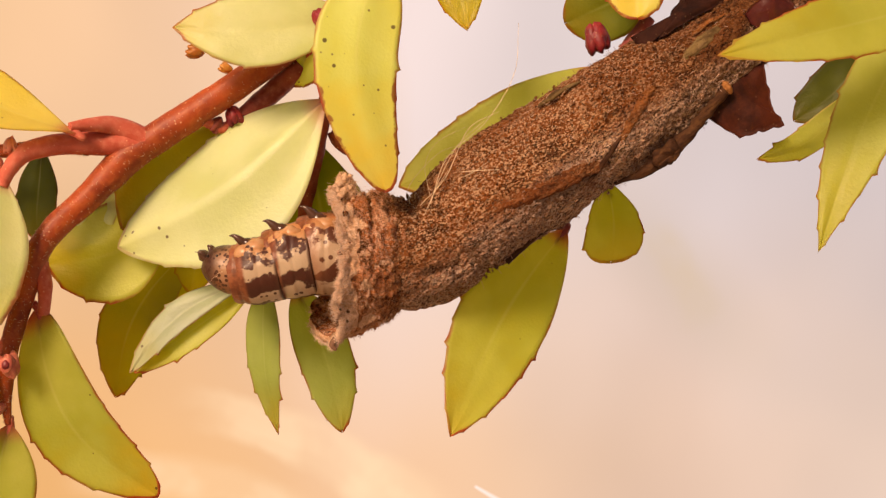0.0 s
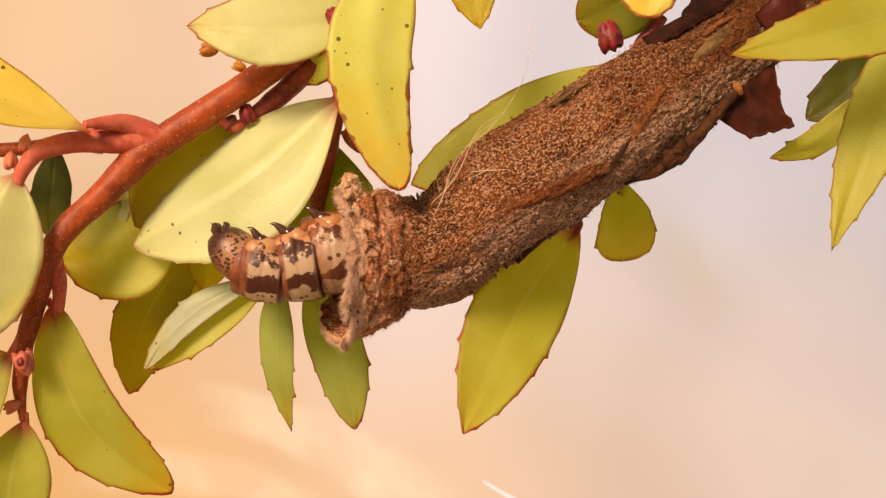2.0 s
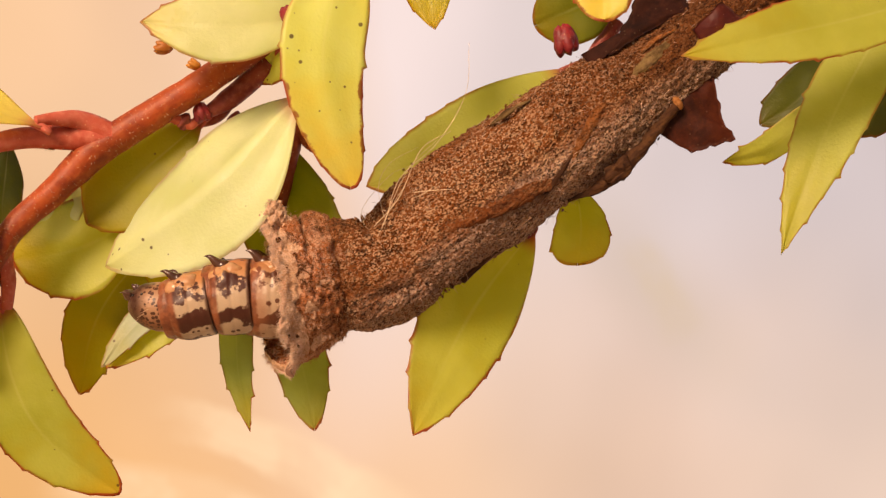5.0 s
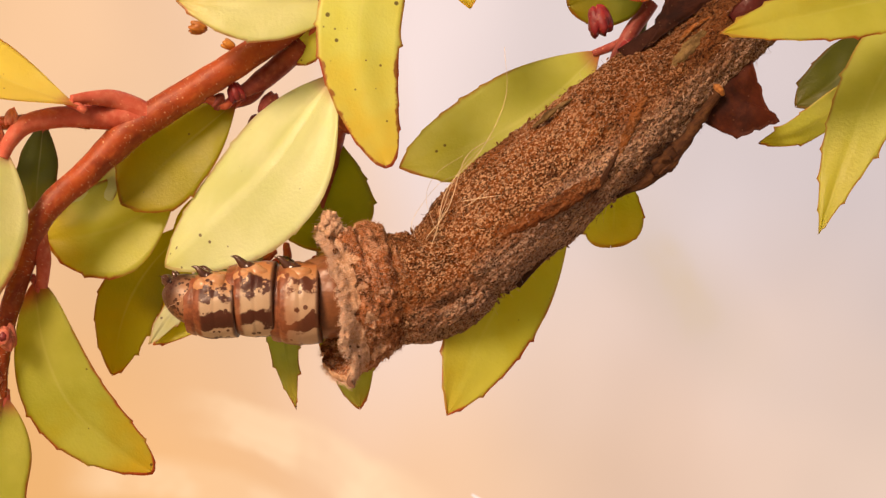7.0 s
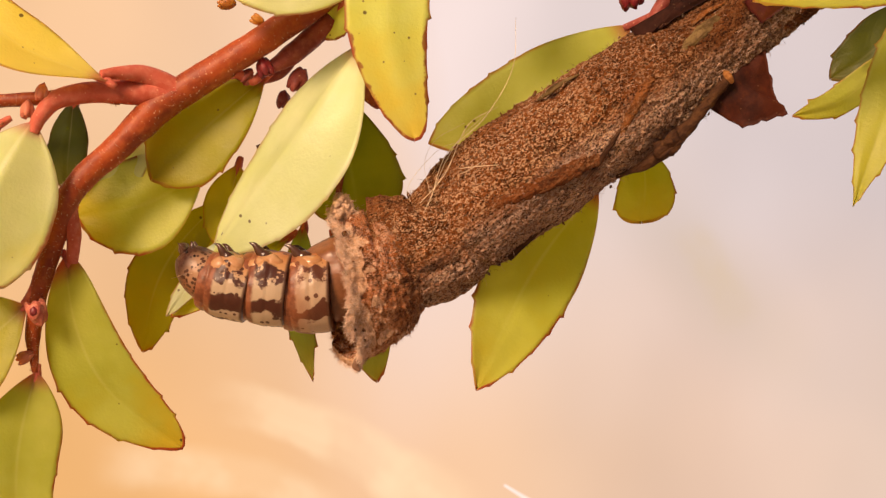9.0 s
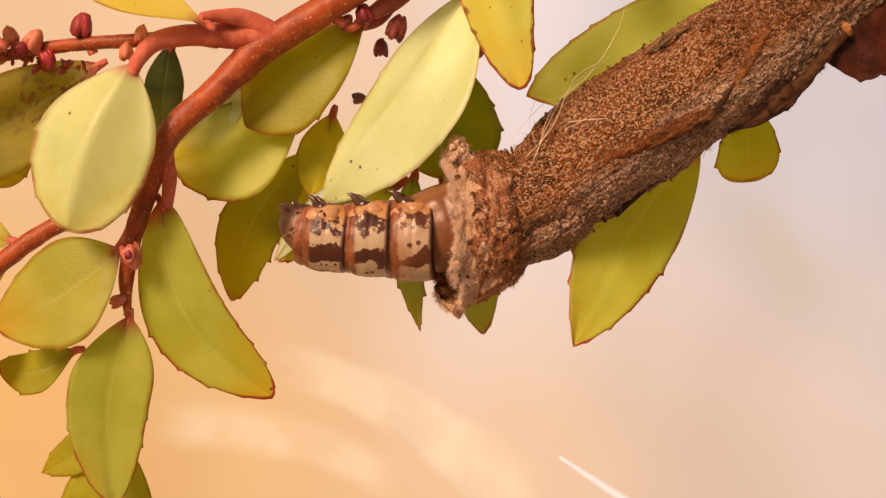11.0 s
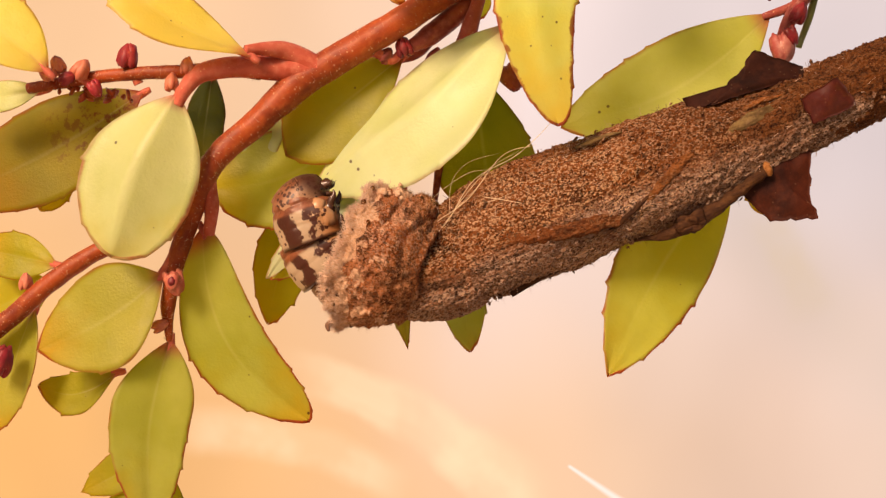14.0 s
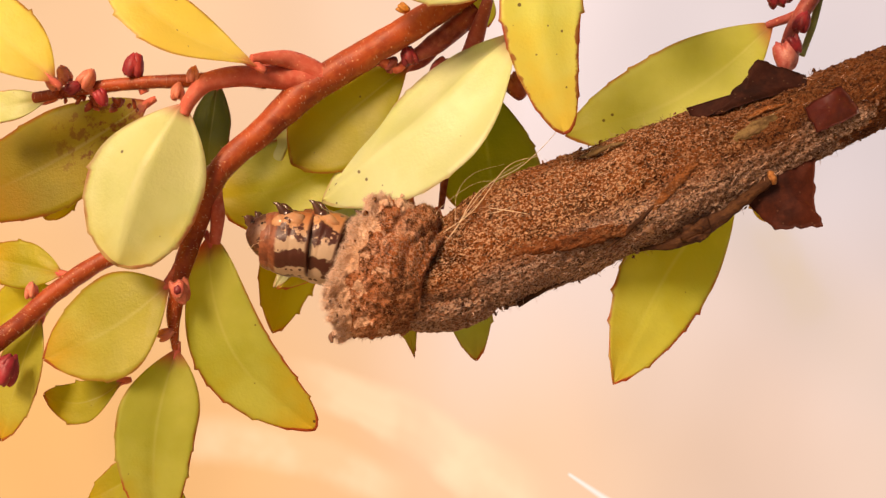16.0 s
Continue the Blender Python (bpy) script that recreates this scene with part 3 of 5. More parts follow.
stem(main, "twig", [(-9.01, 2.5, 23.73), (-12.95, 2.5, 20.53), (-17.9, 2.2, 16.96), (-23.39, 2, 13.38), (-26.35, 1.7, 11.16), (-29.24, 1.3, 8.12), (-32.76, 1, 4.65), (-33.88, 0, 2.24), (-35.43, 1, -1.8), (-36.44, 1, -5.82), (-37.2, 2, -9.53), (-36.94, 2, -12.6)], (1.25,1.28,1.3,1.4,1.5,1.25,1.1,1.05,.95,.8,.65,.3), redbark)
stem(main, "side_twig", [(-29.3, 0.6, 12.49), (-32.26, 0, 12.39), (-35.87, 0, 11.94), (-40.71, 0.5, 11.61), (-45.09, 1, 11.09), (-51.32, 2, 10.02)], (1.0,.7,.62,.6,.6,.5), redbark)
stem(main, "leaf_stalk", [(-30.15, -2, 13.79), (-28.56, -0.8, 14.13), (-27.04, 0.5, 14.19), (-25.61, 1.3, 13.55), (-24.1, 1.8, 12.66)], (.4,.62,.85,1.1,1.2), redstalk)
stem(main, "leaf_stalk", [(-35.95, -2, 8.66), (-35.31, -2, 10.19), (-34.09, -1.5, 11.7), (-31.62, -0.5, 12.44), (-28.32, 0.8, 12.66), (-24.89, 1.8, 12.73)], (.42,.65,.85,.95,1.1,1.25), redstalk)
stem(main, "lower_twig", [(-57.14, 3, -14.95), (-52.89, 3, -11.78), (-48.71, 3, -7.84), (-44.61, 4, -4.72), (-38.49, 4, -2.02)], (.95,.95,.9,.85,.7), redbark)
stem(main, "leaf_stalk", [(-33.58, 1.5, -2.63), (-33.3, 1, -0.36), (-33.62, 0.5, 1.51), (-33.83, 0.2, 3.27)], (.5,.7,.85,.9), redstalk)
stem(main, "leaf_stalk", [(-37.57, 1, -6.5), (-36.78, 1, -5.38), (-35.91, 1, -3.89)], (.5,.65,.8), redstalk)
stem(main, "back_twig", [(-14.4, 4.6, 16.6), (-16.35, 6, 15.0), (-20.88, 6, 14.32)], (.6,.5,.45), duskstalk)
stem(main, "short_shoot", [(-10.8, 4.2, 20.1), (-12.6, 4.2, 18.4), (-14.6, 4.0, 16.6), (-16.2, 3.6, 15.5)], (.95, 1.05, .95, .6), duskstalk)
stem(right, "right_twig", [(21.78, 8, 25.22), (19.39, 8, 21.46), (18.24, 8, 18.78), (18.05, 9, 16.29), (15.73, 10, 8.81)], (.75,.75,.6,.5,.5), duskstalk)
stem(right, "leaf_stalk", [(16.6, 9.9, 20.6), (17.9, 9.2, 21.0), (19.3, 8.2, 21.5)], (.35, .42, .5), duskstalk)
stem(right, "green_shoot", [(21.31, 9, 23.84), (20.69, 9, 20.64), (19.81, 9, 17.68)], (.35,.35,.3), greenbark)
stem(right, "hang_twig", [(18.05, 9, 16.29), (15.85, 11, 9.98), (13.42, 10, 4.29)], (.5,.5,.5), brownbark)
stem(upper, "branch_up", [(52.01, 2, 29.23), (45.2, -1, 25.05), (41.1, 0, 19.75)], (.8,.7,.7), redbark)
stem(right, "upper_arch", [(-1.91, 0, 36.26), (10.74, 2, 38.91), (20.24, 4, 36.45), (23.2, 6, 28.6)], (.5,.5,.45,.4), redstalk)
stem(main, "bud_stalk", [(-41.43, 0.5, 12.45), (-41.04, 0.7, 11.72), (-40.54, 0.9, 10.74)], (.35,.4,.45), redstalk)
stem(main, "bud_stalk", [(-17.11, 3.5, 14.88), (-17.87, 3.2, 14.13), (-19.28, 2.5, 14.8)], (.35,.4,.5), redstalk)
stem(main, "bud_stalk", [(-45.77, 0, 11.18), (-45.14, 0.5, 10.5), (-44.25, 1, 10.29)], (.3,.35,.4), redstalk)
leaf_on(main, (-2.10, -5, 29.45), (-2.53, -6.5, 8.11), 7.14, yellow, bend=-0.135, peak=0.39, heel=1.06, round=0.44, turn=-14, fold=-.2, curl=.05, label="yellow leaf with dark specks and red toothed margin")
leaf_on(main, (-5.94, -3, 23.15), (-20.56, -4, 22.13), 6.49, light, bend=0.066, peak=0.52, heel=0.59, round=0.86, turn=10, fold=.10, curl=.04, label="pale green leaf with a thin red margin")
leaf_on(main, (-29.45, -2, 13.29), (-44.10, -3, 22.71), 6.11, lemon, bend=0.127, peak=0.51, heel=1.20, round=0.88, turn=35, fold=.2, label="pale yellow leaf with a dark margin")
leaf_on(main, (-36.09, -2, 9.64), (-40.94, -3, -4.85), 10.90, light, bend=-0.036, peak=0.52, heel=0.81, round=0.45, turn=4, fold=-.75, curl=.05, label="broad pale green oval leaf on a red stalk")
leaf_on(main, (-34.42, 2, -2.21), (-24.04, 4, -19.44), 8.05, green, bend=-0.153, peak=0.54, heel=0.52, round=0.58, turn=12, fold=.08, label="dull green hanging leaf with toothed red tip")
leaf_on(main, (-36.81, 2, -12.56), (-37.70, 2, -29.58), 7.38, green, bend=-0.064, peak=0.37, heel=0.80, round=0.61, turn=-12, fold=.12, curl=.03, label="green leaf turning yellow towards its tip")
leaf_on(main, (-37.41, 1, -6.53), (-49.20, 2, -14.11), 9.92, amber, bend=0.070, peak=0.43, heel=0.94, round=0.84, turn=20, fold=.1, label="glossy green leaf turning yellow with a pale midrib")
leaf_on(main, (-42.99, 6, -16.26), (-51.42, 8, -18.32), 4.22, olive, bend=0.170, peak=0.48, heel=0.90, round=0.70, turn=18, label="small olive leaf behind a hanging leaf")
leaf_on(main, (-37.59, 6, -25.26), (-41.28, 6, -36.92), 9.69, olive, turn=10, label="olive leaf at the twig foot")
leaf_on(main, (-36.46, 3, -33.03), (-28.88, 3, -29.29), 6.12, green, turn=30, bend=-.1)
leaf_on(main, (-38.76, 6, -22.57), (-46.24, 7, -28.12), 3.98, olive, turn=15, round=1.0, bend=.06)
leaf_on(main, (-41.81, 6, 10.53), (-60.74, 9, 0.02), 9.69, rusted, turn=10, bend=.04, round=.5, label="olive leaf with rusty blotches")
leaf_on(main, (-50.47, 10, 5.88), (-53.73, 12, -1.08), 5.61, moss_half_shade, turn=10)
leaf_on(main, (-48.64, 4, -6.26), (-57.36, 6, -5.12), 4.59, moss_half_shade, turn=10)
leaf_on(main, (-50.32, 7, -8.06), (-57.86, 9, -11.9), 5.61, moss_half_shade, turn=10)
leaf_on(main, (-51.07, 5, -10.19), (-54.28, 5, -22.4), 5.61, amber, turn=20)
leaf_on(main, (-47.45, -3, 11.06), (-56.88, -4, 18.42), 6.63, lemon, turn=25, fold=.2)
leaf_on(main, (-49.97, 2, 9.97), (-58.23, 3, 8.16), 3.06, light, turn=10)
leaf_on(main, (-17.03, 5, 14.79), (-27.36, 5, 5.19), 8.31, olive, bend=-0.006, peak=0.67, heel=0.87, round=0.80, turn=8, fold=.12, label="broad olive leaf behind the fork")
leaf_on(main, (-22.88, 7, 6.42), (-35.2, 8, 1.72), 9.69, mid, turn=14, bend=.1, round=.5, label="olive green leaf behind the twig")
leaf_on(main, (-28.37, 8, 9.35), (-33.78, 8, 3.08), 4.59, light, turn=10)
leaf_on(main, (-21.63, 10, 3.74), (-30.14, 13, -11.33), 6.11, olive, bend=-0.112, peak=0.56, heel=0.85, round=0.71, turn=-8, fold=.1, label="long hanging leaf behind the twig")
leaf_on(main, (-23.58, 12, 1.9), (-25.07, 12, -5.93), 4.59, moss_half_shade, turn=10)
leaf_on(main, (-20.14, 9, 6.98), (-22, 9, -0.84), 4.59, moss_half_shade, turn=-10)
leaf_on(main, (-10.39, 7, 14.17), (-8.07, 7, 1.19), 9.72, deep, bend=-0.007, peak=0.71, heel=1.00, round=0.56, turn=12, label="green leaf behind the fed leaf, darkened for shade")
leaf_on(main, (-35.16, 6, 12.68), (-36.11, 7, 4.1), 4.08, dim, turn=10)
leaf_on(main, (-9.74, 3, 21.5), (-11.41, 4, 18.29), 3.57, yellow, turn=10)
leaf_on(right, (14.14, 9, 5.10), (3.00, -2, -12.92), 8.53, mid, bend=-0.054, peak=0.52, heel=0.80, round=0.82, turn=-10, fold=.12, label="large hanging green leaf with a red tip")
leaf_on(right, (17.23, 10, 20.89), (-1.81, 9, 9.27), 9.81, fresh, bend=0.097, peak=0.51, heel=0.89, round=0.78, turn=12, fold=.08, label="large green leaf behind the case")
leaf_on(right, (17.93, 10, 10.15), (18.37, 9, 2.05), 5.68, mid, bend=0.067, peak=0.72, heel=0.98, round=0.32, turn=6, label="small rounded leaf behind the case")
leaf_on(upper, (48.89, -9, 25.46), (23.40, -15, 18.01), 5.77, mid, bend=0.024, peak=0.50, heel=0.85, round=0.85, turn=12, fold=.14, label="yellow green leaf jutting over the case")
leaf_on(upper, (45.05, -3, 25.81), (33.12, -8, 3.09), 5.92, fresh, bend=-0.035, peak=0.40, heel=0.85, round=0.99, turn=20, fold=.14, label="long pointed leaf with a red toothed edge")
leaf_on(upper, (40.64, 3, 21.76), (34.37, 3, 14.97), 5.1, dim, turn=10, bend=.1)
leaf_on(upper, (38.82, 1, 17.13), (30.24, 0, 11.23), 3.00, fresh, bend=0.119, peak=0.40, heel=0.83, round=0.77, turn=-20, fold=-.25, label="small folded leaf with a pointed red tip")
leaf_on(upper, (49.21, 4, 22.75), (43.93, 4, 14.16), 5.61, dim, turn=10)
leaf_on(right, (2.83, -1, 31.99), (4.33, -3, 22.21), 4.84, moss_half_shade, round=.9, turn=10)
leaf_on(right, (19.14, 1, 33.62), (19.33, -1, 23.51), 6.38, yellow, turn=10, round=.4)
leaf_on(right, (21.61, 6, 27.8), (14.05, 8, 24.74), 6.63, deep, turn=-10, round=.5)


def bud(parent, centre, size, mat, tilt=0.0, label="", seed=1.0):
    """A closed bud of five overlapping scales."""
    turn = Matrix.Rotation(radians(tilt), 3, "Y")
    pieces = [ball((0, 0, 0), (size * 0.46, size * 0.46, size * 0.52), seed, 0.1, None, 8, 10)]
    for k in range(5):
        a = 2 * math.pi * k / 5 + seed
        lean = Matrix.Rotation(-0.22, 3, Vector((-math.sin(a), math.cos(a), 0)))
        c = Vector((math.cos(a), math.sin(a), 0)) * size * 0.22 + Vector((0, 0, size * (0.0 + 0.07 * (k % 2))))
        pieces.append(ball(c, (size * 0.27, size * 0.27, size * 0.60), seed + k, 0.25, lean, 8, 10))
    v, f = joined(pieces)
    c = Vector(centre) * MM
    v = [turn @ Vector(q) + c for q in v]
    ob = link("bud", v, f, mat, parent, label)
    if "mouth" in label:
        at = Vector(centre) + Vector((0, -0.42 * size, 0.05 * size))
        for k, (wide, tone) in enumerate(((0.34, budpink), (0.2, budred))):
            v, f = ball(at - Vector((0, 0.09 * size * k, 0)), (wide * size, 0.16 * size, wide * size * 1.15), k, 0.2, None, 8, 12)
            link("bud_opening", v, f, tone, ob, "darker opening of the bud")
    return ob


bud(main, (-16.76, 3, 15.33), 1.6, budred, -20, "dark crimson bud", 1)
bud(main, (-41.45, 0.3, 13.09), 1.9, budred, 10, "dark crimson bud", 2)
bud(main, (-36.08, 0, -7.06), 1.9, budpink, 160, "pink bud with an open mouth", 3)
bud(main, (-45.69, 0, 11.65), 1.7, budpink, 30, "orange-pink bud", 4)
bud(main, (-47.82, 0, 11.97), 1.4, budpink, -30, "orange-pink bud", 5)
bud(main, (-46.72, -0.5, 10.82), 1.2, budred, 60, "small red bud scale", 6)
bud(main, (-44.25, 0, 10.07), 1.3, budred, 150, "small red bud scale", 7)
bud(main, (-48.84, 0, 11.21), 1.3, budpink, -50, "orange-pink bud", 8)
bud(main, (-52.82, 2, -15.4), 2.4, budred, 20, "dark crimson bud", 9)
bud(main, (-36.91, -1, 10.75), 1.3, budpink, 0, "small orange bud", 10)
bud(main, (-35.3, -2, 12.19), 1.2, budpink, 0, "small orange bud", 11)
bud(main, (-37.7, 1.5, -11.2), 1.2, budpink, 60, "small orange bud", 12)
bud(main, (-6.86, 4, 13.13), 2.2, duskstalk, 150, "withered red-brown bud", 13)
bud(main, (-51.16, 3, -7.97), 1.3, budpink, 0, "small orange bud", 14)
bud(right, (16.22, 3, 22.37), 2.3, budred, -15, "crimson flower bud", 15)
bud(right, (19.23, 7, 20.48), 1.6, budred, 20, "dark crimson bud", 16)
bud(right, (17.96, 7, 17.3), 2.4, petal, 170, "pale pink half-open flower bud", 17)
bud(right, (18.5, 6.4, 18.3), 1.5, budred, 150, "dark crimson bud", 24)
bud(main, (-7.92, -4, 22.75), 1.7, budred, -40, "small red bud", 18)
bud(main, (-20.08, 2, 20.98), 1.3, budamber, 100, "small withered amber bud", 19)
bud(main, (-17.4, 2.6, 19.6), 1.0, budamber, 120, "small withered amber bud", 25)
bud(main, (-18.39, 3, 14.5), 1.3, duskstalk, 40, "dull red-brown bud", 20)
bud(main, (-13.92, 5, 14.47), 1.9, duskstalk, 20, "dull red-brown bud", 21)
bud(main, (-17.76, 9, 8.43), 1.1, brownbark, 80, "dry brown bud", 22)
bud(main, (-15.62, 7, 12.94), 1.4, duskstalk, 0, "dull red-brown bud", 23)

# withered scales and crumbs that cling below the side twig
def withered(points, count, spread, mat, seed):
    r5 = random.Random(seed)
    line, pieces = smooth_path(points, count), []
    for p in line:
        c = p + Vector((r5.gauss(0, spread), r5.gauss(0, 0.3), r5.gauss(0, spread)))
        s = r5.uniform(0.2, 0.5)
        turn = Euler((r5.uniform(0, 6), r5.uniform(0, 6), r5.uniform(0, 6))).to_matrix()
        pieces.append(ball(c, (s * 1.3, s * 0.8, s * 0.45), r5.uniform(0, 99), 0.6, turn, 6, 8))
    v, f = joined(pieces)
    tagged(link("withered_scale", v, f, mat, main, "withered red-brown scales below the twig"), kind="stuff")


withered([(-48.8, 1.0, 10.4), (-45.2, 1.5, 9.8), (-42.0, 3.0, 9.9)], 22, 0.32, redbark, 61)
withered([(-42.4, 4.5, 7.7), (-44.6, 5.0, 4.9), (-46.3, 5.5, 1.4)], 14, 0.28, dry_leaf, 62)

# ---- the leaf that the caterpillar eats, and the small leaves that follow its tug ----
fed_leaf = blade(main, 23.6, 12.3, pale, 0.107, -0.6, 0.05, 0.43, 0.68, 9, "large pale green leaf with a cream margin, held by the caterpillar", 0.90)
sprig = holder("leaf_sprig", "small sprig of hanging green leaves with red teeth", "sprig")
leaf_on(sprig, (-14.20, 5, 0.62), (-13.02, 5, -13.79), 3.54, leafgreen, bend=-0.041, peak=0.36, heel=0.81, round=0.91, turn=20, fold=.14, label="narrow hanging green leaf with red teeth")
leaf_on(sprig, (-11.62, 8, -0.50), (-7.32, 8, -14.04), 5.26, leafgreen, bend=0.041, peak=0.42, heel=0.64, round=0.65, turn=-10, fold=.1, label="hanging green leaf with red teeth")
# Two blades stand in for one folded leaf, light and dark half by colour.
leaf_on(sprig, (-15.60, 4, 0.30), (-26.04, 3, -7.91), 3.1, glaucous, turn=24, bend=-.10, fold=.2, label="pale blue-green upper half of the folded leaf")
leaf_on(sprig, (-15.30, 5, -0.50), (-25.90, 4, -8.05), 3.4, mid, turn=10, bend=-.005, fold=.2, label="green lower half of the folded leaf with red teeth")
stem(sprig, "sprig_stem", [(-7.6, 2, 19.04), (-8.51, 3, 16.1), (-9.59, 4.5, 12.37), (-10.39, 6, 9.32), (-10.92, 7.2, 5.37), (-11.4, 7.9, 0.08)], (.5, .75, 1.0, .95, .5, .3), duskstalk)

# ---- the caterpillar's case ----
case = holder("caterpillar_case", "brown spindle-shaped silk case covered in bark dust and twig bits", "case")


def case_radius(x):
    """Half the thickness of the case (mm), x mm behind its neck."""
    table = ((-3.5, 4.3), (-1.5, 4.9), (0, 4.95), (2, 5.0), (6, 5.75), (12, 6.0), (18, 5.7), (24, 5.1), (29, 4.5), (33, 3.9), (36.5, 3.4), (40, 3.15), (47, 3.0), (60, 2.8))
    for (a, p), (b, q) in zip(table, table[1:]):
        if x <= b:
            t = (x - a) / (b - a)
            t = t * t * (3 - 2 * t)
            return p + (q - p) * t
    return table[-1][1]


def case_bow(x):
    """How far the case's axis lies off a straight line: a slight sag, and a rise at the neck."""
    return -0.15 * math.sin(math.pi * max(x + 3, 0) / 60) - 0.22 * math.exp(-((x - 15) / 8) ** 2) + 0.075 * max(0.0, 2.5 - x) ** 2


def case_flat(x, up):
    """How far the case's underside is flattened to fit its outline in the camera's view (mm), x mm behind its neck; up
    runs from -1 below to 1 above.
    """
    t = max(0.0, min(1.0, (x - 1.0) / 5.5, (28.0 - x) / 13.0))
    return 1.3 * t * t * (3 - 2 * t) * max(0.0, -up) ** 2


def fbm(p, octaves=4):
    s, a = 0.0, 1.0
    for _ in range(octaves):
        s += a * noise.noise(p)
        p, a = p * 2.1 + Vector((3.1, 1.7, 0.3)), a * 0.55
    return s


def case_body():
    ns, na = 640, 290
    verts, faces = [], []
    for i in range(ns + 1):
        x = -3.5 + 63.5 * i / ns
        r = case_radius(x)
        if i in (0, ns):
            r *= 0.5
        bow = case_bow(x)
        tilt = math.tan(radians(26)) * max(0.0, min(1.0, (4.0 - x) / 7.5)) ** 1.3
        for j in range(na):
            a = 2 * math.pi * j / na
            d = Vector((0, math.cos(a), math.sin(a)))
            p = Vector((x, d.y * r, d.z * r))
            lump = 0.32 * fbm(Vector((x * 0.11, p.y * 0.22, p.z * 0.22)), 3)
            ridge = 0.14 * fbm(Vector((x * 0.16 + 5, a * 2.3, 4.0)), 3)
            rough = 0.17 * fbm(p * 1.7, 3)
            # creases round the neck
            neck = math.exp(-((x - 0.6) / 2.2) ** 2)
            crease = -0.55 * neck * abs(math.sin(a * 4.0 + 0.8 * noise.noise(p * 0.5))) ** 3
            crease += -0.45 * math.exp(-((x - 2.4 + 0.28 * p.z) / 0.55) ** 2)
            k = r + lump + ridge + rough + crease + 0.10 * noise.noise(p * 4.6) + 0.07 * noise.noise(p * 9.5)
            verts.append(((x + tilt * d.z * k) * MM, d.y * k * MM, (d.z * k + bow + case_flat(x, d.z)) * MM))
    for i in range(ns):
        for j in range(na):
            k = (j + 1) % na
            faces.append((i * na + j, (i + 1) * na + j, (i + 1) * na + k, i * na + k))
    index = [1 if verts[q[0]][0] / MM > 38.5 - 2.6 * max(min(verts[q[0]][2] / MM - 0.8, 2.5), 0) + 3.5 * noise.noise(Vector(verts[q[0]]) * 450) + 1.5 * noise.noise(Vector(verts[q[0]]) * 1800) else 0 for q in faces]
    return link("case_wall", verts, faces, [casing, tail_bark], case, "bark-dusted brown case wall", index=index)


case_body()


def on_case(x, z, lift=0.0):
    """A place on the case's near side."""
    r = case_radius(x) + lift
    return (x, -math.sqrt(max(r * r - z * z, 0.04)), z + case_bow(x))


def strip(points, wide, flat, mat, name, label, seed=1):
    """A flattened bar laid along the points (mm): flat is its depth over its width."""
    v, f = tube(points, wide, 14 * len(points), 14, 0.42, 1500, seed)
    line = smooth_path(points, 14 * len(points))
    v = [Vector((q.x, line[i // 14].y * MM + (q.y - line[i // 14].y * MM) * flat, q.z)) if i < 14 * len(line) else Vector(q) for i, q in enumerate(v)]
    return link(name, v, f, mat, case, label)


strip([on_case(18.9, -1.6, 0.0), on_case(21.4, -0.55, 0.12), on_case(24.0, 0.55, 0.15)], [0.20, 0.42, 0.46, 0.30], 0.40, stick_bit, "stick", "short orange-brown stick stuck on the case", 2)
strip([on_case(14.6, -2.9, 0.05), on_case(17.0, -2.1, 0.15), on_case(19.4, -1.3, 0.0)], [0.10, 0.22, 0.22, 0.12], 0.7, bark_bit, "stick", "thin dark splinter of wood stuck on the case", 7)
strip([on_case(4.6, 0.4, -0.6), on_case(8, -0.3, 0.0), on_case(12, -1.2, 0.1), on_case(16, -1.9, 0.0), on_case(17.8, -2.1, -0.7)], [0.25, 0.62, 0.75, 0.7, 0.55, 0.2], 0.40, strip_bit, "bark_strip", "long red-brown bark strip along the case", 3)
strip([(17.0, -2.6, -4.6), (19.5, -3.0, -5.2), (22.0, -3.2, -5.2), (24.5, -3.4, -4.75), (27.0, -3.5, -4.15), (29.4, -3.4, -3.5)], [0.15, 0.35, 0.6, 0.62, 0.5, 0.5, 0.48], 0.8, bark_bit, "twig_piece", "slim dark twig piece with a knot under the case", 4)
v, f = ball((22.0, -3.7, -5.0), (1.2, 0.8, 0.8), 2.0, 0.8, None, 16, 22)
link("knot", v, f, bark_bit, case, "dark knot on the twig piece")
v, f = ball((29.5, -3.5, -3.45), (0.35, 0.6, 0.62), 4.0, 0.25, None, 10, 14)
link("cut_end", v, f, cut_end, case, "orange broken end of the twig piece")
strip([on_case(27.6, 0.75, -0.1), on_case(29.6, 1.1, 0.12), on_case(32.4, 1.3, -0.1)], [0.25, 0.55, 0.5, 0.2], 0.3, lichen_bit, "bark_flake", "pale greenish bark flake", 5)
strip([on_case(29.5, 2.1, 0.1), on_case(31.2, 2.2, 0.3), on_case(33.2, 1.9, 0.1)], [0.12, 0.24, 0.22, 0.1], 0.6, stick_bit, "bark_flake", "narrow orange bark flake", 8)
strip([on_case(15.5, 5.0, 0.1), on_case(17.5, 4.9, 0.4), on_case(19.6, 4.6, 0.1)], [0.1, 0.28, 0.25, 0.06], 0.8, lichen_bit, "bark_flake", "grey-green bark flake on the upper edge", 9)
v, f = tube([(5.5, -2.2, -4.75), (9.0, -2.4, -4.4), (12.2, -2.6, -4.75)], [0.30, 0.28, 0.12, 0.04], 30, 8, 0.4, 900)
link("splinter", v, f, bark_bit, case, "thin loose splinter")


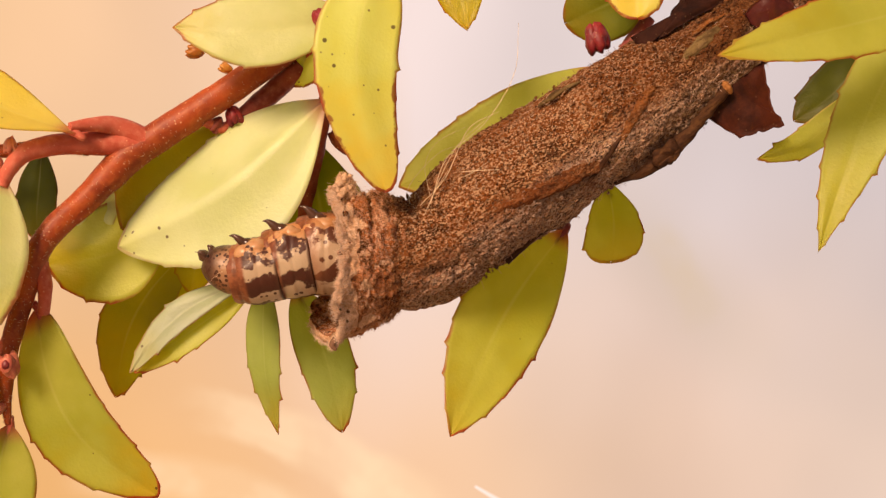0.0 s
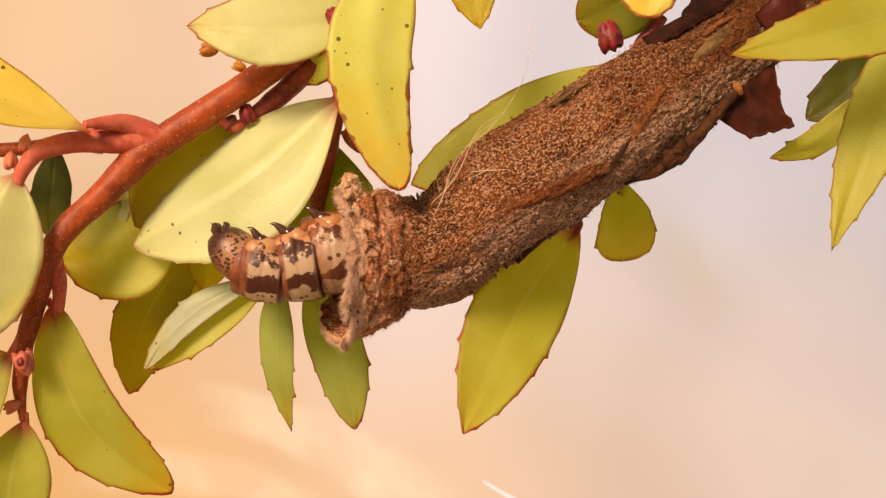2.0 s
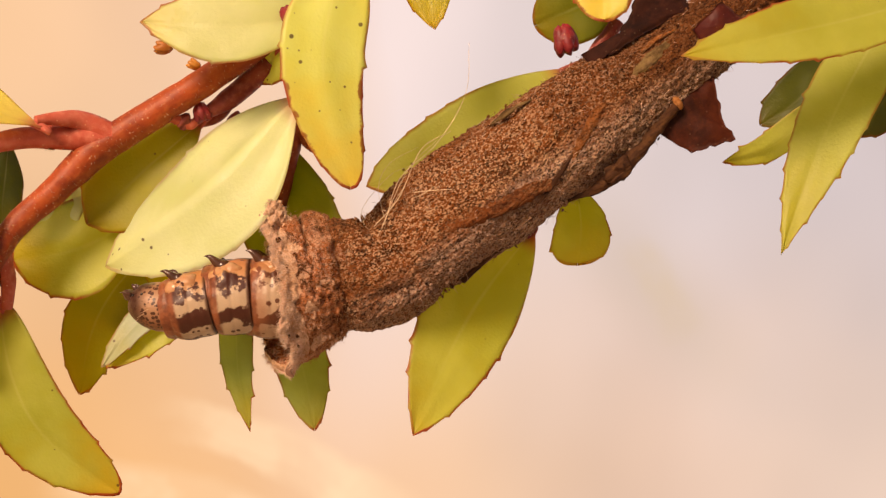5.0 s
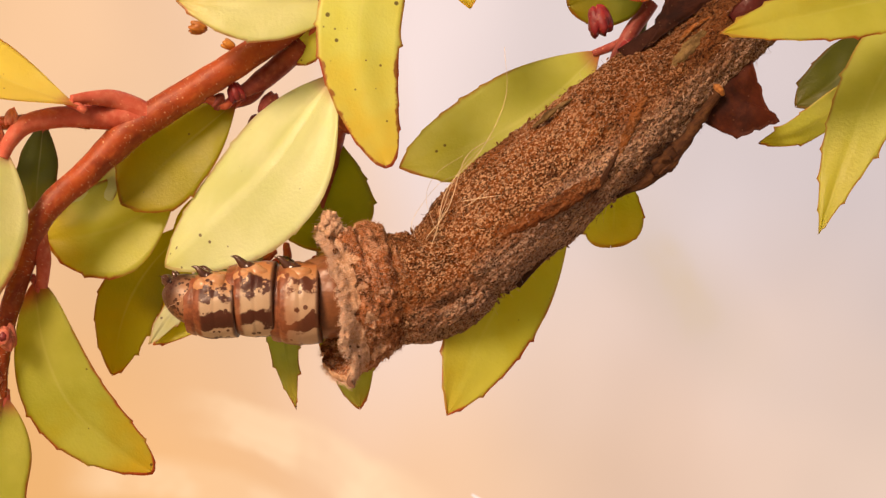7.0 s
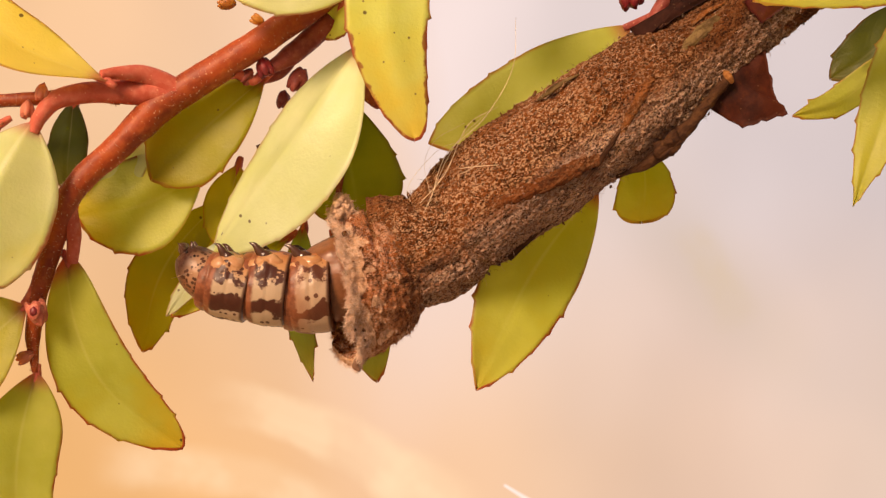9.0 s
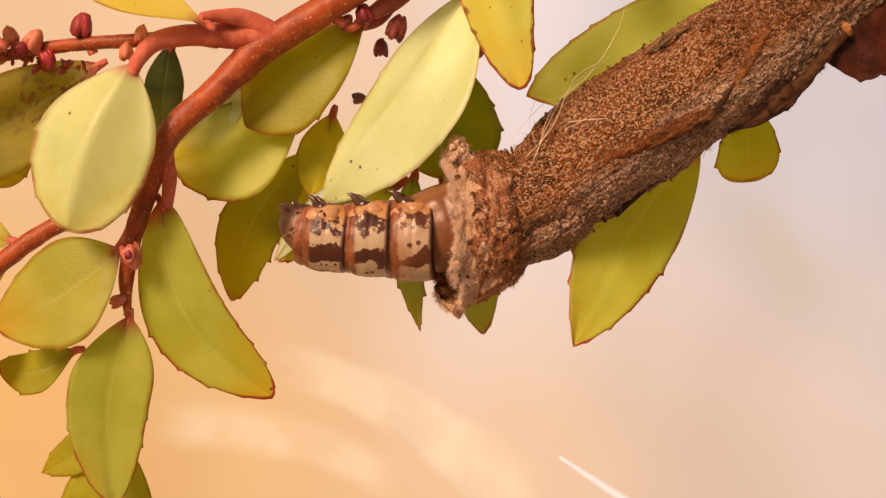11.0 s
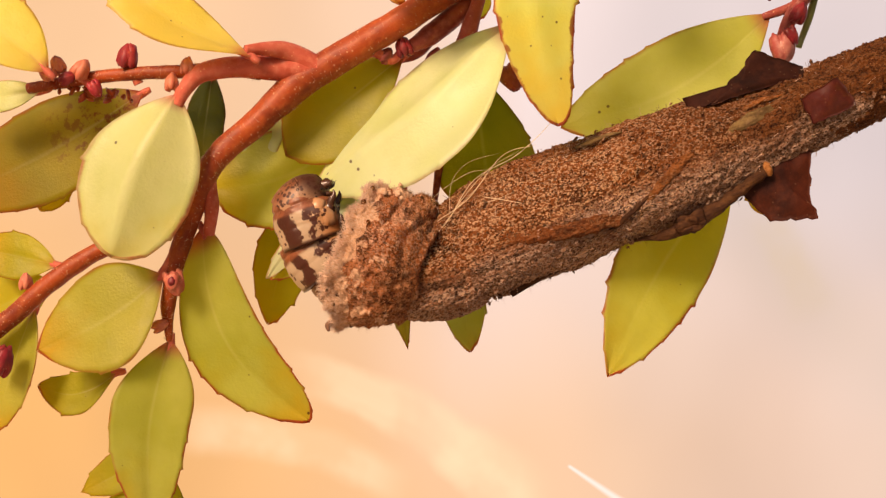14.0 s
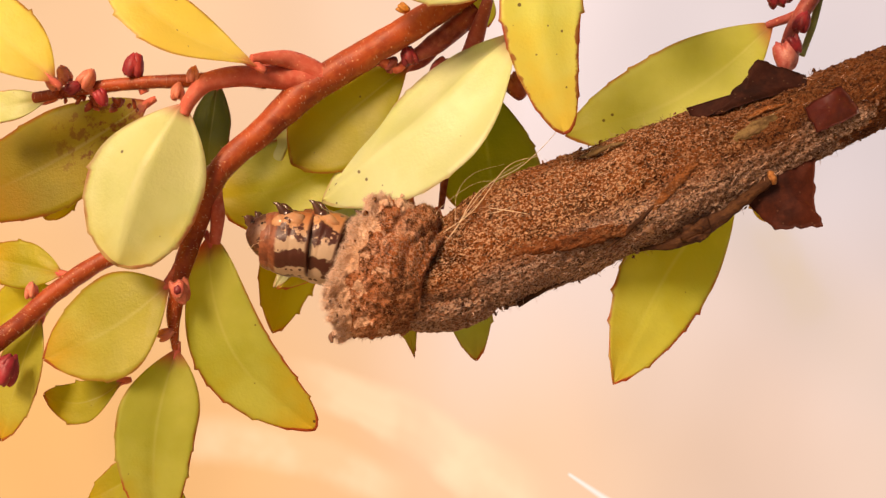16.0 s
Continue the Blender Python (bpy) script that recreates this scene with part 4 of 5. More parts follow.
def scrap(outline, mat, name, label, curl=0.5, push=0.0, seed=0):
    """A torn flat leaf scrap with thickness, its outline in the case's x-z plane (mm), bowed towards -y."""
    pts = [Vector((x, y, z)) for x, y, z in outline]
    edge = []
    for i, p in enumerate(pts):
        q = pts[(i + 1) % len(pts)]
        for k in range(9):
            t = k / 9
            w = p.lerp(q, t)
            w += Vector((noise.noise(w * 1.4 + Vector((seed, 0, 0))), 0, noise.noise(w * 1.4 + Vector((0, seed, 7))))) * 0.28
            edge.append(w)
    c = sum(edge, Vector()) / len(edge)
    rings = 7
    verts, faces, m = [], [], len(edge)
    for layer in (0, 1):
        for r in range(1, rings + 1):
            for e in edge:
                w = c.lerp(e, r / rings)
                lift = curl * (1 - (r / rings) ** 2) + 0.25 * noise.noise(w * 0.6 + Vector((seed, 3, 1)))
                verts.append((w + Vector((0, -lift + 0.22 * layer, 0))) * MM)
        verts.append((c + Vector((0, -curl + 0.22 * layer, 0))) * MM)
    half = rings * m + 1
    for layer in (0, 1):
        o = layer * half
        for r in range(rings - 1):
            for j in range(m):
                k = (j + 1) % m
                q = (o + r * m + j, o + r * m + k, o + (r + 1) * m + k, o + (r + 1) * m + j)
                faces.append(q if layer else q[::-1])
        for j in range(m):
            q = (o + half - 1, o + j, o + (j + 1) % m)
            faces.append(q[::-1] if layer else q)
    a, b = (rings - 1) * m, half + (rings - 1) * m
    for j in range(m):
        k = (j + 1) % m
        faces.append((a + j, a + k, b + k, b + j))
    return link(name, verts, faces, mat, case, label)


scrap([(26.6, -2.4, -3.6), (28.2, -2.6, -7.7), (31.9, -2.6, -9.0), (32.2, -2.4, -6.8), (33.9, -2.2, -3.2), (31.0, -2.6, -2.0)], dry_leaf, "leaf_scrap", "torn reddish-brown dry leaf scrap under the case", 0.4, 0, 3)
scrap([(25.5, -2.5, 4.9), (25.6, -2.8, 3.5), (30.0, -3.2, 3.2), (35.6, -2.0, 2.5), (36.2, -1.4, 3.3), (34.2, -1.6, 5.0), (32.8, -1.8, 6.4), (31.2, -2.2, 5.3), (28.8, -2.4, 4.1), (26.6, -2.4, 4.1)], dark_leaf, "leaf_scrap", "dark curled leaf scrap on top of the case", 0.7, 0, 11)
scrap([on_case(34.0, 1.0, 0.5), on_case(34.3, -1.4, 0.5), on_case(38.4, -1.3, 0.45), on_case(37.8, 1.5, 0.45)], red_chip, "leaf_scrap", "glossy red-brown leaf chip", 0.25, 0, 17)


def fibres(name, roots, mat, parent, label="", length=(0.6, 1.6), thin=0.035, seed=1, droop=0.5):
    """Loose fibres, each a bent three-sided hair, that grow from (place, way) pairs in mm."""
    rng = random.Random(seed)
    verts, faces = [], []
    for place, way in roots:
        p, d = Vector(place), Vector(way).normalized()
        d = (d + Vector((rng.gauss(0, 0.5), rng.gauss(0, 0.5), rng.gauss(0, 0.5)))).normalized()
        side = Vector((rng.gauss(0, 1), rng.gauss(0, 1), rng.gauss(0, 1)))
        step = rng.uniform(*length) / 4
        o = len(verts)
        for k in range(5):
            r = thin * (1 - 0.75 * k / 4)
            a = d.orthogonal().normalized()
            b = d.cross(a)
            for q in range(3):
                g = 2 * math.pi * q / 3
                verts.append((p + (a * math.cos(g) + b * math.sin(g)) * r) * MM)
            p = p + d * step
            d = (d + side * 0.18 * droop).normalized()
        for k in range(4):
            for q in range(3):
                w = (q + 1) % 3
                faces.append((o + k * 3 + q, o + k * 3 + w, o + k * 3 + 3 + w, o + k * 3 + 3 + q))
    return tagged(link(name, verts, faces, mat, parent, label), kind="stuff")


# short pale hairs on the bark
for ob, v, f in barked:
    r4, skin_roots = random.Random(len(v)), []
    for _ in range(len(v) // 2):
        k = r4.randrange(16, len(v) - 16)
        ring = v[k // 16 * 16:k // 16 * 16 + 16]
        middle = sum(ring, Vector()) / 16
        skin_roots.append((v[k].lerp(v[k + 1] if k % 16 < 15 else v[k], r4.random()) / MM, v[k] - middle))
    fibres("hair", skin_roots, silk, ob, "short pale hairs on the bark", (0.08, 0.26), 0.016, 31)

rng = random.Random(4)
roots = []
for _ in range(1500):
    x, a = rng.uniform(1, 40), rng.uniform(0, 2 * math.pi)
    r = case_radius(x) + 0.05
    roots.append(((x, r * math.cos(a), r * math.sin(a) + case_bow(x) + case_flat(x, math.sin(a))), (rng.gauss(0, 1.5), math.cos(a) * 0.5, math.sin(a) * 0.5)))
fibres("fuzz", roots[:900], fluff_dark, case, "dark clinging fibres", (0.25, 0.7), 0.022, 2)
fibres("fuzz", roots[900:], fluff, case, "pale clinging fibres", (0.3, 0.9), 0.02, 3)


def bits():
    """Dust grains and crumbs of bark that stand out from the case's outline."""
    r2 = random.Random(8)
    pieces = []
    for _ in range(380):
        x, a = r2.uniform(0.5, 42), r2.uniform(0, 2 * math.pi)
        r = case_radius(x) + r2.uniform(-0.05, 0.22)
        c = (x, r * math.cos(a), r * math.sin(a) + case_bow(x) + case_flat(x, math.sin(a)))
        s = r2.uniform(0.08, 0.28)
        turn = Euler((r2.uniform(0, 6), r2.uniform(0, 6), r2.uniform(0, 6))).to_matrix()
        pieces.append(ball(c, (s * 1.6, s * 0.8, s * 0.5), r2.uniform(0, 99), 0.7, turn, 4, 6))
    v, f = joined(pieces)
    tagged(link("crumb", v, f, casing, case, "bark crumbs stuck to the case", smooth=False), kind="stuff")


bits()

# silk threads
for pts, r in (
        ([on_case(6.7, 4.0, 0.2), on_case(8.0, 3.2, 0.35), on_case(9.4, 2.3, 0.3)], 0.034),
        ([on_case(6.2, 3.6, 0.1), on_case(7.4, 3.4, 0.3), on_case(9.0, 3.4, 0.25)], 0.022),
        ([on_case(3.0, 3.2, 0.1), (6.5, -3.0, 5.6), (11.0, -2.6, 6.2), (15.5, -2.2, 8.2), (18.4, -2, 11.6)], 0.026),
        ([on_case(2.2, 3.6, 0.1), on_case(5.5, 4.4, 0.5), (9.5, -2.0, 6.6), (12.5, -2.4, 6.3)], 0.026),
        ([on_case(2.6, 3.0, 0.1), on_case(5.0, 4.6, 0.3), (8.0, -2.2, 6.0), (11.0, -2.4, 6.4)], 0.022),
        ([on_case(2.0, 2.7, 0.1), on_case(4.2, 4.0, 0.25), on_case(6.5, 5.0, 0.25)], 0.020),
        ([on_case(3.4, 3.8, 0.2), (4.6, -2.4, 6.2), (6.6, -2.6, 7.2), (9.4, -2.2, 6.9)], 0.016),
        ([on_case(1.6, 4.2, 0.1), (2.5, -1.8, 5.6), (6, -2.0, 6.4), (8.2, -2, 5.9)], 0.018)):
    v, f = tube(pts, [r, r, r * 0.6], 36, 6)
    link("silk_thread", v, f, silk, case, "fine pale silk thread")


# ---- the soft collar at the case's mouth ----
def make_collar():
    """Origin at the middle of the lip; the neck lies along +x."""
    ns, na = 90, 200
    inner, verts, faces, index = 0.45, [], [], []
    for layer in (0, 1):
        for i in range(ns + 1):
            s = i / ns
            for j in range(na):
                a = 2 * math.pi * j / na
                d = Vector((0, math.cos(a), math.sin(a)))
                lip = 0.95 * noise.noise(Vector((d.y * 1.9, d.z * 1.9, 4.0))) + 0.45 * noise.noise(Vector((d.y * 4, d.z * 4, 1.0))) + 0.28 * noise.noise(Vector((d.y * 11, d.z * 11, 1.0)))
                lobe = 2.4 * math.exp(-((a - 5.35) / 0.5) ** 2)
                x = -0.5 + (lip - lobe) * (1 - s) ** 2 + s * 6.8
                high = 0.5 + 0.5 * d.z
                r = 5.75 + (1.0 - 0.95 * high ** 2) * (1 - s) ** 2.2 - 1.5 * max(0.0, (s - 0.6) / 0.4) ** 2
                r += 0.45 * high ** 2 * math.exp(-((s - 0.48) / 0.22) ** 2)
                r -= 1.7 * max(0.0, -d.z) * max(0.0, (s - 0.35) / 0.65) ** 1.2
                # the felt bunches into rings, deepest on the upper side
                fold = 0.0
                for where, deep, slim in ((0.40, 1.15, 0.03), (0.80, 1.6, 0.036), (0.93, 0.6, 0.04)):
                    off = s - where + 0.07 * noise.noise(Vector((d.y * 1.6, d.z * 1.6, where * 9))) + 0.02 * noise.noise(Vector((d.y * 6, d.z * 6, where * 5)))
                    fold -= deep * (0.05 + 0.95 * high ** 3) * math.exp(-(off / slim) ** 2)
                p = Vector((x, d.y * r, d.z * r))
                n1 = 0.34 * fbm(p * 0.55, 3) + 0.24 * fbm(p * 1.9 + Vector((9, 0, 0)), 3) + 0.10 * noise.noise(p * 5.0) + 0.42 * (0.35 - abs(noise.noise(p * 1.15 + Vector((2, 5, 1))))) + 0.22 * (0.3 - abs(noise.noise(p * 2.6)))
                roll = (0.40 + 0.3 * noise.noise(Vector((d.y * 5, d.z * 5, 3.0)))) * math.exp(-((s - 0.05) / 0.07) ** 2)
                k = r + fold + n1 + roll - layer * (inner + 0.2 * math.exp(-(s / 0.08) ** 2))
                verts.append((x * MM, d.y * k * MM, d.z * k * MM))
    half = (ns + 1) * na
    for layer in (0, 1):
        for i in range(ns):
            for j in range(na):
                k = (j + 1) % na
                o = layer * half
                q = (o + i * na + j, o + (i + 1) * na + j, o + (i + 1) * na + k, o + i * na + k)
                faces.append(q[::-1] if layer else q)
                s = i / ns
                pale_part = s < 0.20 + 0.20 * noise.noise(Vector((math.cos(j * 0.0314) * 3, math.sin(j * 0.0314) * 3, 2.2)))
                q = Vector(verts[i * na + j]) / MM
                pale_part = pale_part or (s < 0.7 and noise.noise(q * 0.75 + Vector((4, 1, 8))) > 0.10 + 0.5 * s)
                index.append(1 if (pale_part and not layer) else 2 if s > 0.62 + 0.25 * noise.noise(Vector((math.cos(j * 0.0314) * 2, math.sin(j * 0.0314) * 2, 7.2))) + 0.3 * noise.noise(Vector((math.cos(j * 0.0314) * 9, math.sin(j * 0.0314) * 9, s * 12))) else 0)
    for j in range(na):
        k = (j + 1) % na
        faces.append((j, k, half + k, half + j))
        index.append(1)
        e = ns * na
        faces.append((e + j, half + e + j, half + e + k, e + k))
        index.append(0)
    ob = link("collar", verts, faces, [felt, lipfelt, neckfelt], case, "soft felted rusty-brown collar with a pale frayed lip", index=index)
    r3 = random.Random(12)
    lip_roots, wall_roots = [], []
    for _ in range(9000):
        j = r3.randrange(na)
        i = int(abs(r3.gauss(0, 7)))
        p = Vector(verts[min(i, ns) * na + j]) / MM
        lip_roots.append((p, (-1.0, p.y / 9, p.z / 9)))
    for _ in range(7000):
        j, i = r3.randrange(na), r3.randrange(4, ns - 12)
        p = Vector(verts[i * na + j]) / MM
        wall_roots.append((p, (-0.3, p.y / 6, p.z / 6)))
    fibres("fringe", lip_roots, fluff, ob, "pale frayed fibres on the lip", (0.15, 0.60), 0.017, 21, 1.6)
    fibres("fringe", wall_roots, fluff_rust, ob, "short rusty fibres", (0.12, 0.45), 0.017, 22, 1.6)
    crumbs = []
    for _ in range(26):
        j, i = r3.randrange(na), int(abs(r3.gauss(0, 12)))
        p = Vector(verts[min(i, ns) * na + j]) / MM
        s = r3.uniform(0.10, 0.26)
        crumbs.append(ball(p, (s, s * 0.7, s), r3.uniform(0, 50), 0.6, None, 5, 7))
    v, f = joined(crumbs)
    tagged(link("crumb", v, f, casing, ob, "dark crumbs on the collar"), kind="stuff")
    # two stiff tags that stick out at the lip
    v, f = tube([(-0.4, -2.0, -6.4), (-0.9, -2.3, -7.1), (-0.6, -2.5, -7.6)], [0.30, 0.26, 0.14], 12, 8, 0.4)
    link("tag", v, f, fluff_dark, ob, "dark crumb hanging from the lip")
    return ob


collar = make_collar()


def make_flap():
    """A woolly tuft that stands up from the collar's lip: its root at the origin, its tip along +z."""
    r5 = random.Random(31)
    pieces = []
    for _ in range(150):
        up = r5.random() ** 0.8
        wide = 1.35 * (1 - up) ** 0.7 + 0.25
        c = (r5.gauss(0, 0.42) * wide - 0.35 * up, r5.gauss(0, 0.5) * wide, 2.5 * up - 0.5)
        k = r5.uniform(0.13, 0.34)
        pieces.append(ball(c, (k, k * 0.8, k), r5.uniform(0, 60), 0.7, None, 6, 8))
    for _ in range(500):
        up = r5.random() ** 0.7
        wide = 1.35 * (1 - up) ** 0.7 + 0.3
        p = Vector((r5.gauss(0, 0.45) * wide - 0.35 * up, r5.gauss(0, 0.52) * wide, 2.55 * up - 0.4))
        d = Vector((p.x + r5.gauss(0, 0.5), p.y + r5.gauss(0, 0.5), r5.gauss(0.3, 0.5))).normalized() * r5.uniform(0.2, 0.5)
        pieces.append(tube([p, p + d * 0.5 + Vector((0, 0, r5.gauss(0, 0.08))), p + d], [0.022, 0.018, 0.008], 3, 4))
    v, f = joined(pieces)
    return link("tuft", v, f, lipfelt, collar, "pale woolly tuft standing on the lip")


flap = make_flap()

# ---- the caterpillar ----
caterpillar = holder("caterpillar", "cream caterpillar with dark blotches reaching out of its case", "caterpillar")


def barrel(name, parent, length, front, middle, rear, seed, label):
    """A body segment round the x axis: x grows towards the tail. Belly (towards +z) carries the legs."""
    ns, na = 44, 72
    verts, faces, uvs = [], [], []
    for i in range(ns + 1):
        s = i / ns
        x = (s - 0.5) * length
        t = s
        r = front + (middle - front) * math.sin(min(t / 0.55, 1) * math.pi / 2) if t < 0.55 else middle + (rear - middle) * ((t - 0.55) / 0.45) ** 2
        r -= 0.10 * math.exp(-((s - 0.20) / 0.03) ** 2) + 0.05 * math.exp(-((s - 0.62) / 0.04) ** 2)
        if i == 0:
            r *= 0.4
        if i == ns:
            r *= 0.8
        for j in range(na + 1):
            a = 2 * math.pi * j / na
            d = Vector((0, math.sin(a), math.cos(a)))
            pad = 0.32 * math.exp(-((math.cos(a) - 0.62) / 0.2) ** 2) * math.exp(-((s - 0.5) / 0.22) ** 2)
            k = r + pad + 0.07 * noise.noise(Vector((x * 1.3 + seed, d.y * 3, d.z * 3))) + 0.05 * noise.noise(Vector((x * 0.8 + seed, d.y * 5, d.z * 5 + 3)))
            verts.append((x * MM, d.y * k * 0.95 * MM, d.z * k * MM))
            uvs.append((s, j / na if j <= na / 2 else 1 - j / na))
    row = na + 1
    for i in range(ns):
        for j in range(na):
            faces.append((i * row + j, i * row + j + 1, (i + 1) * row + j + 1, (i + 1) * row + j))
    return link(name, verts, faces, skin, parent, label, uvs)


def leg(parent, at, lean, size, seed):
    """A jointed leg with a hooked claw; at and lean in the segment's space (mm)."""
    o = Vector(at)
    d = Vector(lean).normalized()
    hook = Vector((-0.55, 0, 0.30))
    a, b, c = o + d * size * 0.7, o + d * size * 1.35 + Vector((0.12, 0, 0.05)) * size, o + d * size * 2.0 + hook * size * 0.7
    pieces = [tube([o - d * 0.4, o.lerp(a, 0.5), a], [0.80 * size, 0.72 * size, 0.52 * size], 12, 12, 0.10),
              tube([o.lerp(a, 0.8), a, b, b.lerp(c, 0.55) + Vector((0.10, 0, 0.12)) * size, c], [0.50 * size, 0.56 * size, 0.42 * size, 0.26 * size, 0.03 * size], 26, 12, 0.06)]
    v, f = joined(pieces)
    return link("leg", v, f, claw, parent, "dark glossy jointed leg with a hooked claw")


def make_head():
    """The head: its face looks along -x."""
    ns, na = 36, 48
    verts, faces, uvs = [], [], []
    for i in range(ns + 1):
        s = i / ns
        x = -1.7 + 3.9 * s
        r = 2.25 * max(1 - abs((s - 0.78) / 0.80) ** 2.3, 0.0) ** 0.5 if s < 0.78 else 2.25 - 0.10 * ((s - 0.78) / 0.22) ** 2
        for j in range(na + 1):
            a = 2 * math.pi * j / na
            groove = 1 - 0.07 * math.exp(-((abs(math.atan2(math.sin(a), -math.cos(a)))) / 0.12) ** 2)
            verts.append(((x + 0.15 * math.cos(a) * (1 - s)) * MM, math.sin(a) * r * groove * MM, (math.cos(a) * r * 0.98 * groove + 0.75 * (1 - s) ** 1.5) * MM))
            uvs.append((s, j / na if j <= na / 2 else 1 - j / na))
    row = na + 1
    for i in range(ns):
        for j in range(na):
            faces.append((i * row + j, i * row + j + 1, (i + 1) * row + j + 1, (i + 1) * row + j))
    ob = link("head", verts, faces, head_skin, caterpillar, "mottled brown glossy head shell", uvs)
    for side in (1, -1):
        v, f = joined([ball((-1.0 + 0.28 * k, side * (1.28 + 0.13 * k), 1.45 - 0.30 * (k % 3)), (0.13, 0.11, 0.13), k, 0, None, 6, 8) for k in range(4)])
        link("eye", v, f, eye_black, ob, "cluster of small black eyes")
        v, f = joined([tube([(-1.3, side * 0.9, 1.5), (-1.7, side * 1.0, 1.75), (-1.95, side * 0.95, 1.8)], [0.18, 0.15, 0.10], 10, 8),
                       tube([(-1.9, side * 0.95, 1.8), (-2.2, side * 0.96, 1.85)], [0.05, 0.02], 4, 6)])
        link("antenna", v, f, claw, ob, "stubby dark antenna")
        v, f = tube([(-1.3, side * 0.5, 1.3), (-1.7, side * 0.6, 1.7), (-1.9, side * 0.1, 1.9)], [0.50, 0.36, 0.10], 12, 10)
        link("mandible", v, f, claw, ob, "dark biting jaw")
        v, f = tube([(-0.7, side * 0.55, 1.7), (-0.95, side * 0.6, 2.15), (-1.15, side * 0.5, 2.4)], [0.30, 0.22, 0.08], 12, 8)
        link("feeler", v, f, claw, ob, "short dark mouth feeler")
        v, f = joined([tube([(-0.6 + 0.5 * k, side * 2.0, -0.6 + 0.35 * k), (-0.9 + 0.4 * k, side * 2.9, -0.9 + 0.4 * k)], [0.022, 0.008], 4, 5) for k in range(3)])
        link("bristle", v, f, silk, ob, "fine pale bristle")
    v, f = ball((-1.55, 0, 1.35), (0.5, 0.8, 0.38), 2, 0.1)
    link("lip_plate", v, f, claw, ob, "dark upper lip")
    return ob


head = make_head()
thorax = []
for k, (length, front, middle, rear) in enumerate(((4.5, 2.4, 2.95, 2.85), (4.3, 2.85, 3.35, 3.2), (4.5, 3.2, 3.7, 3.5))):
    seg = barrel("body_segment", caterpillar, length, front, middle, rear, 11.0 * k, "cream body segment with dark blotches and a rusty front fold")
    for side in (1, -1):
        leg(seg, (-0.1, side * (1.25 + 0.12 * k), middle * 0.80), (-0.85, side * 0.25, 0.62), 0.74 + 0.05 * k, k)
    # two plump folds at each leg's root
    for side in (1, -1):
        v, f = joined([ball((0.55, side * (1.50 + 0.22 * k), middle * 0.66), (1.15, 0.95, 0.78), k, 0.25),
                       ball((-0.50, side * (1.72 + 0.22 * k), middle * 0.55), (0.95, 0.80, 0.74), k + 5, 0.25)])
        link("leg_base", v, f, swelling, seg, "orange-cream swelling at the leg's root")
    thorax.append(seg)
abdomen = barrel("body_segment", caterpillar, 7.0, 3.2, 3.75, 3.5, 71.0, "rusty hind segment that vanishes into the case")
thorax[2].data.materials[0] = skin_material("rusty_spotted_skin", ruddy=0.6)
abdomen.data.materials[0] = plain("rusty_skin", (0.24, 0.085, 0.032), 0.35, Specular_IOR_Level=0.5)

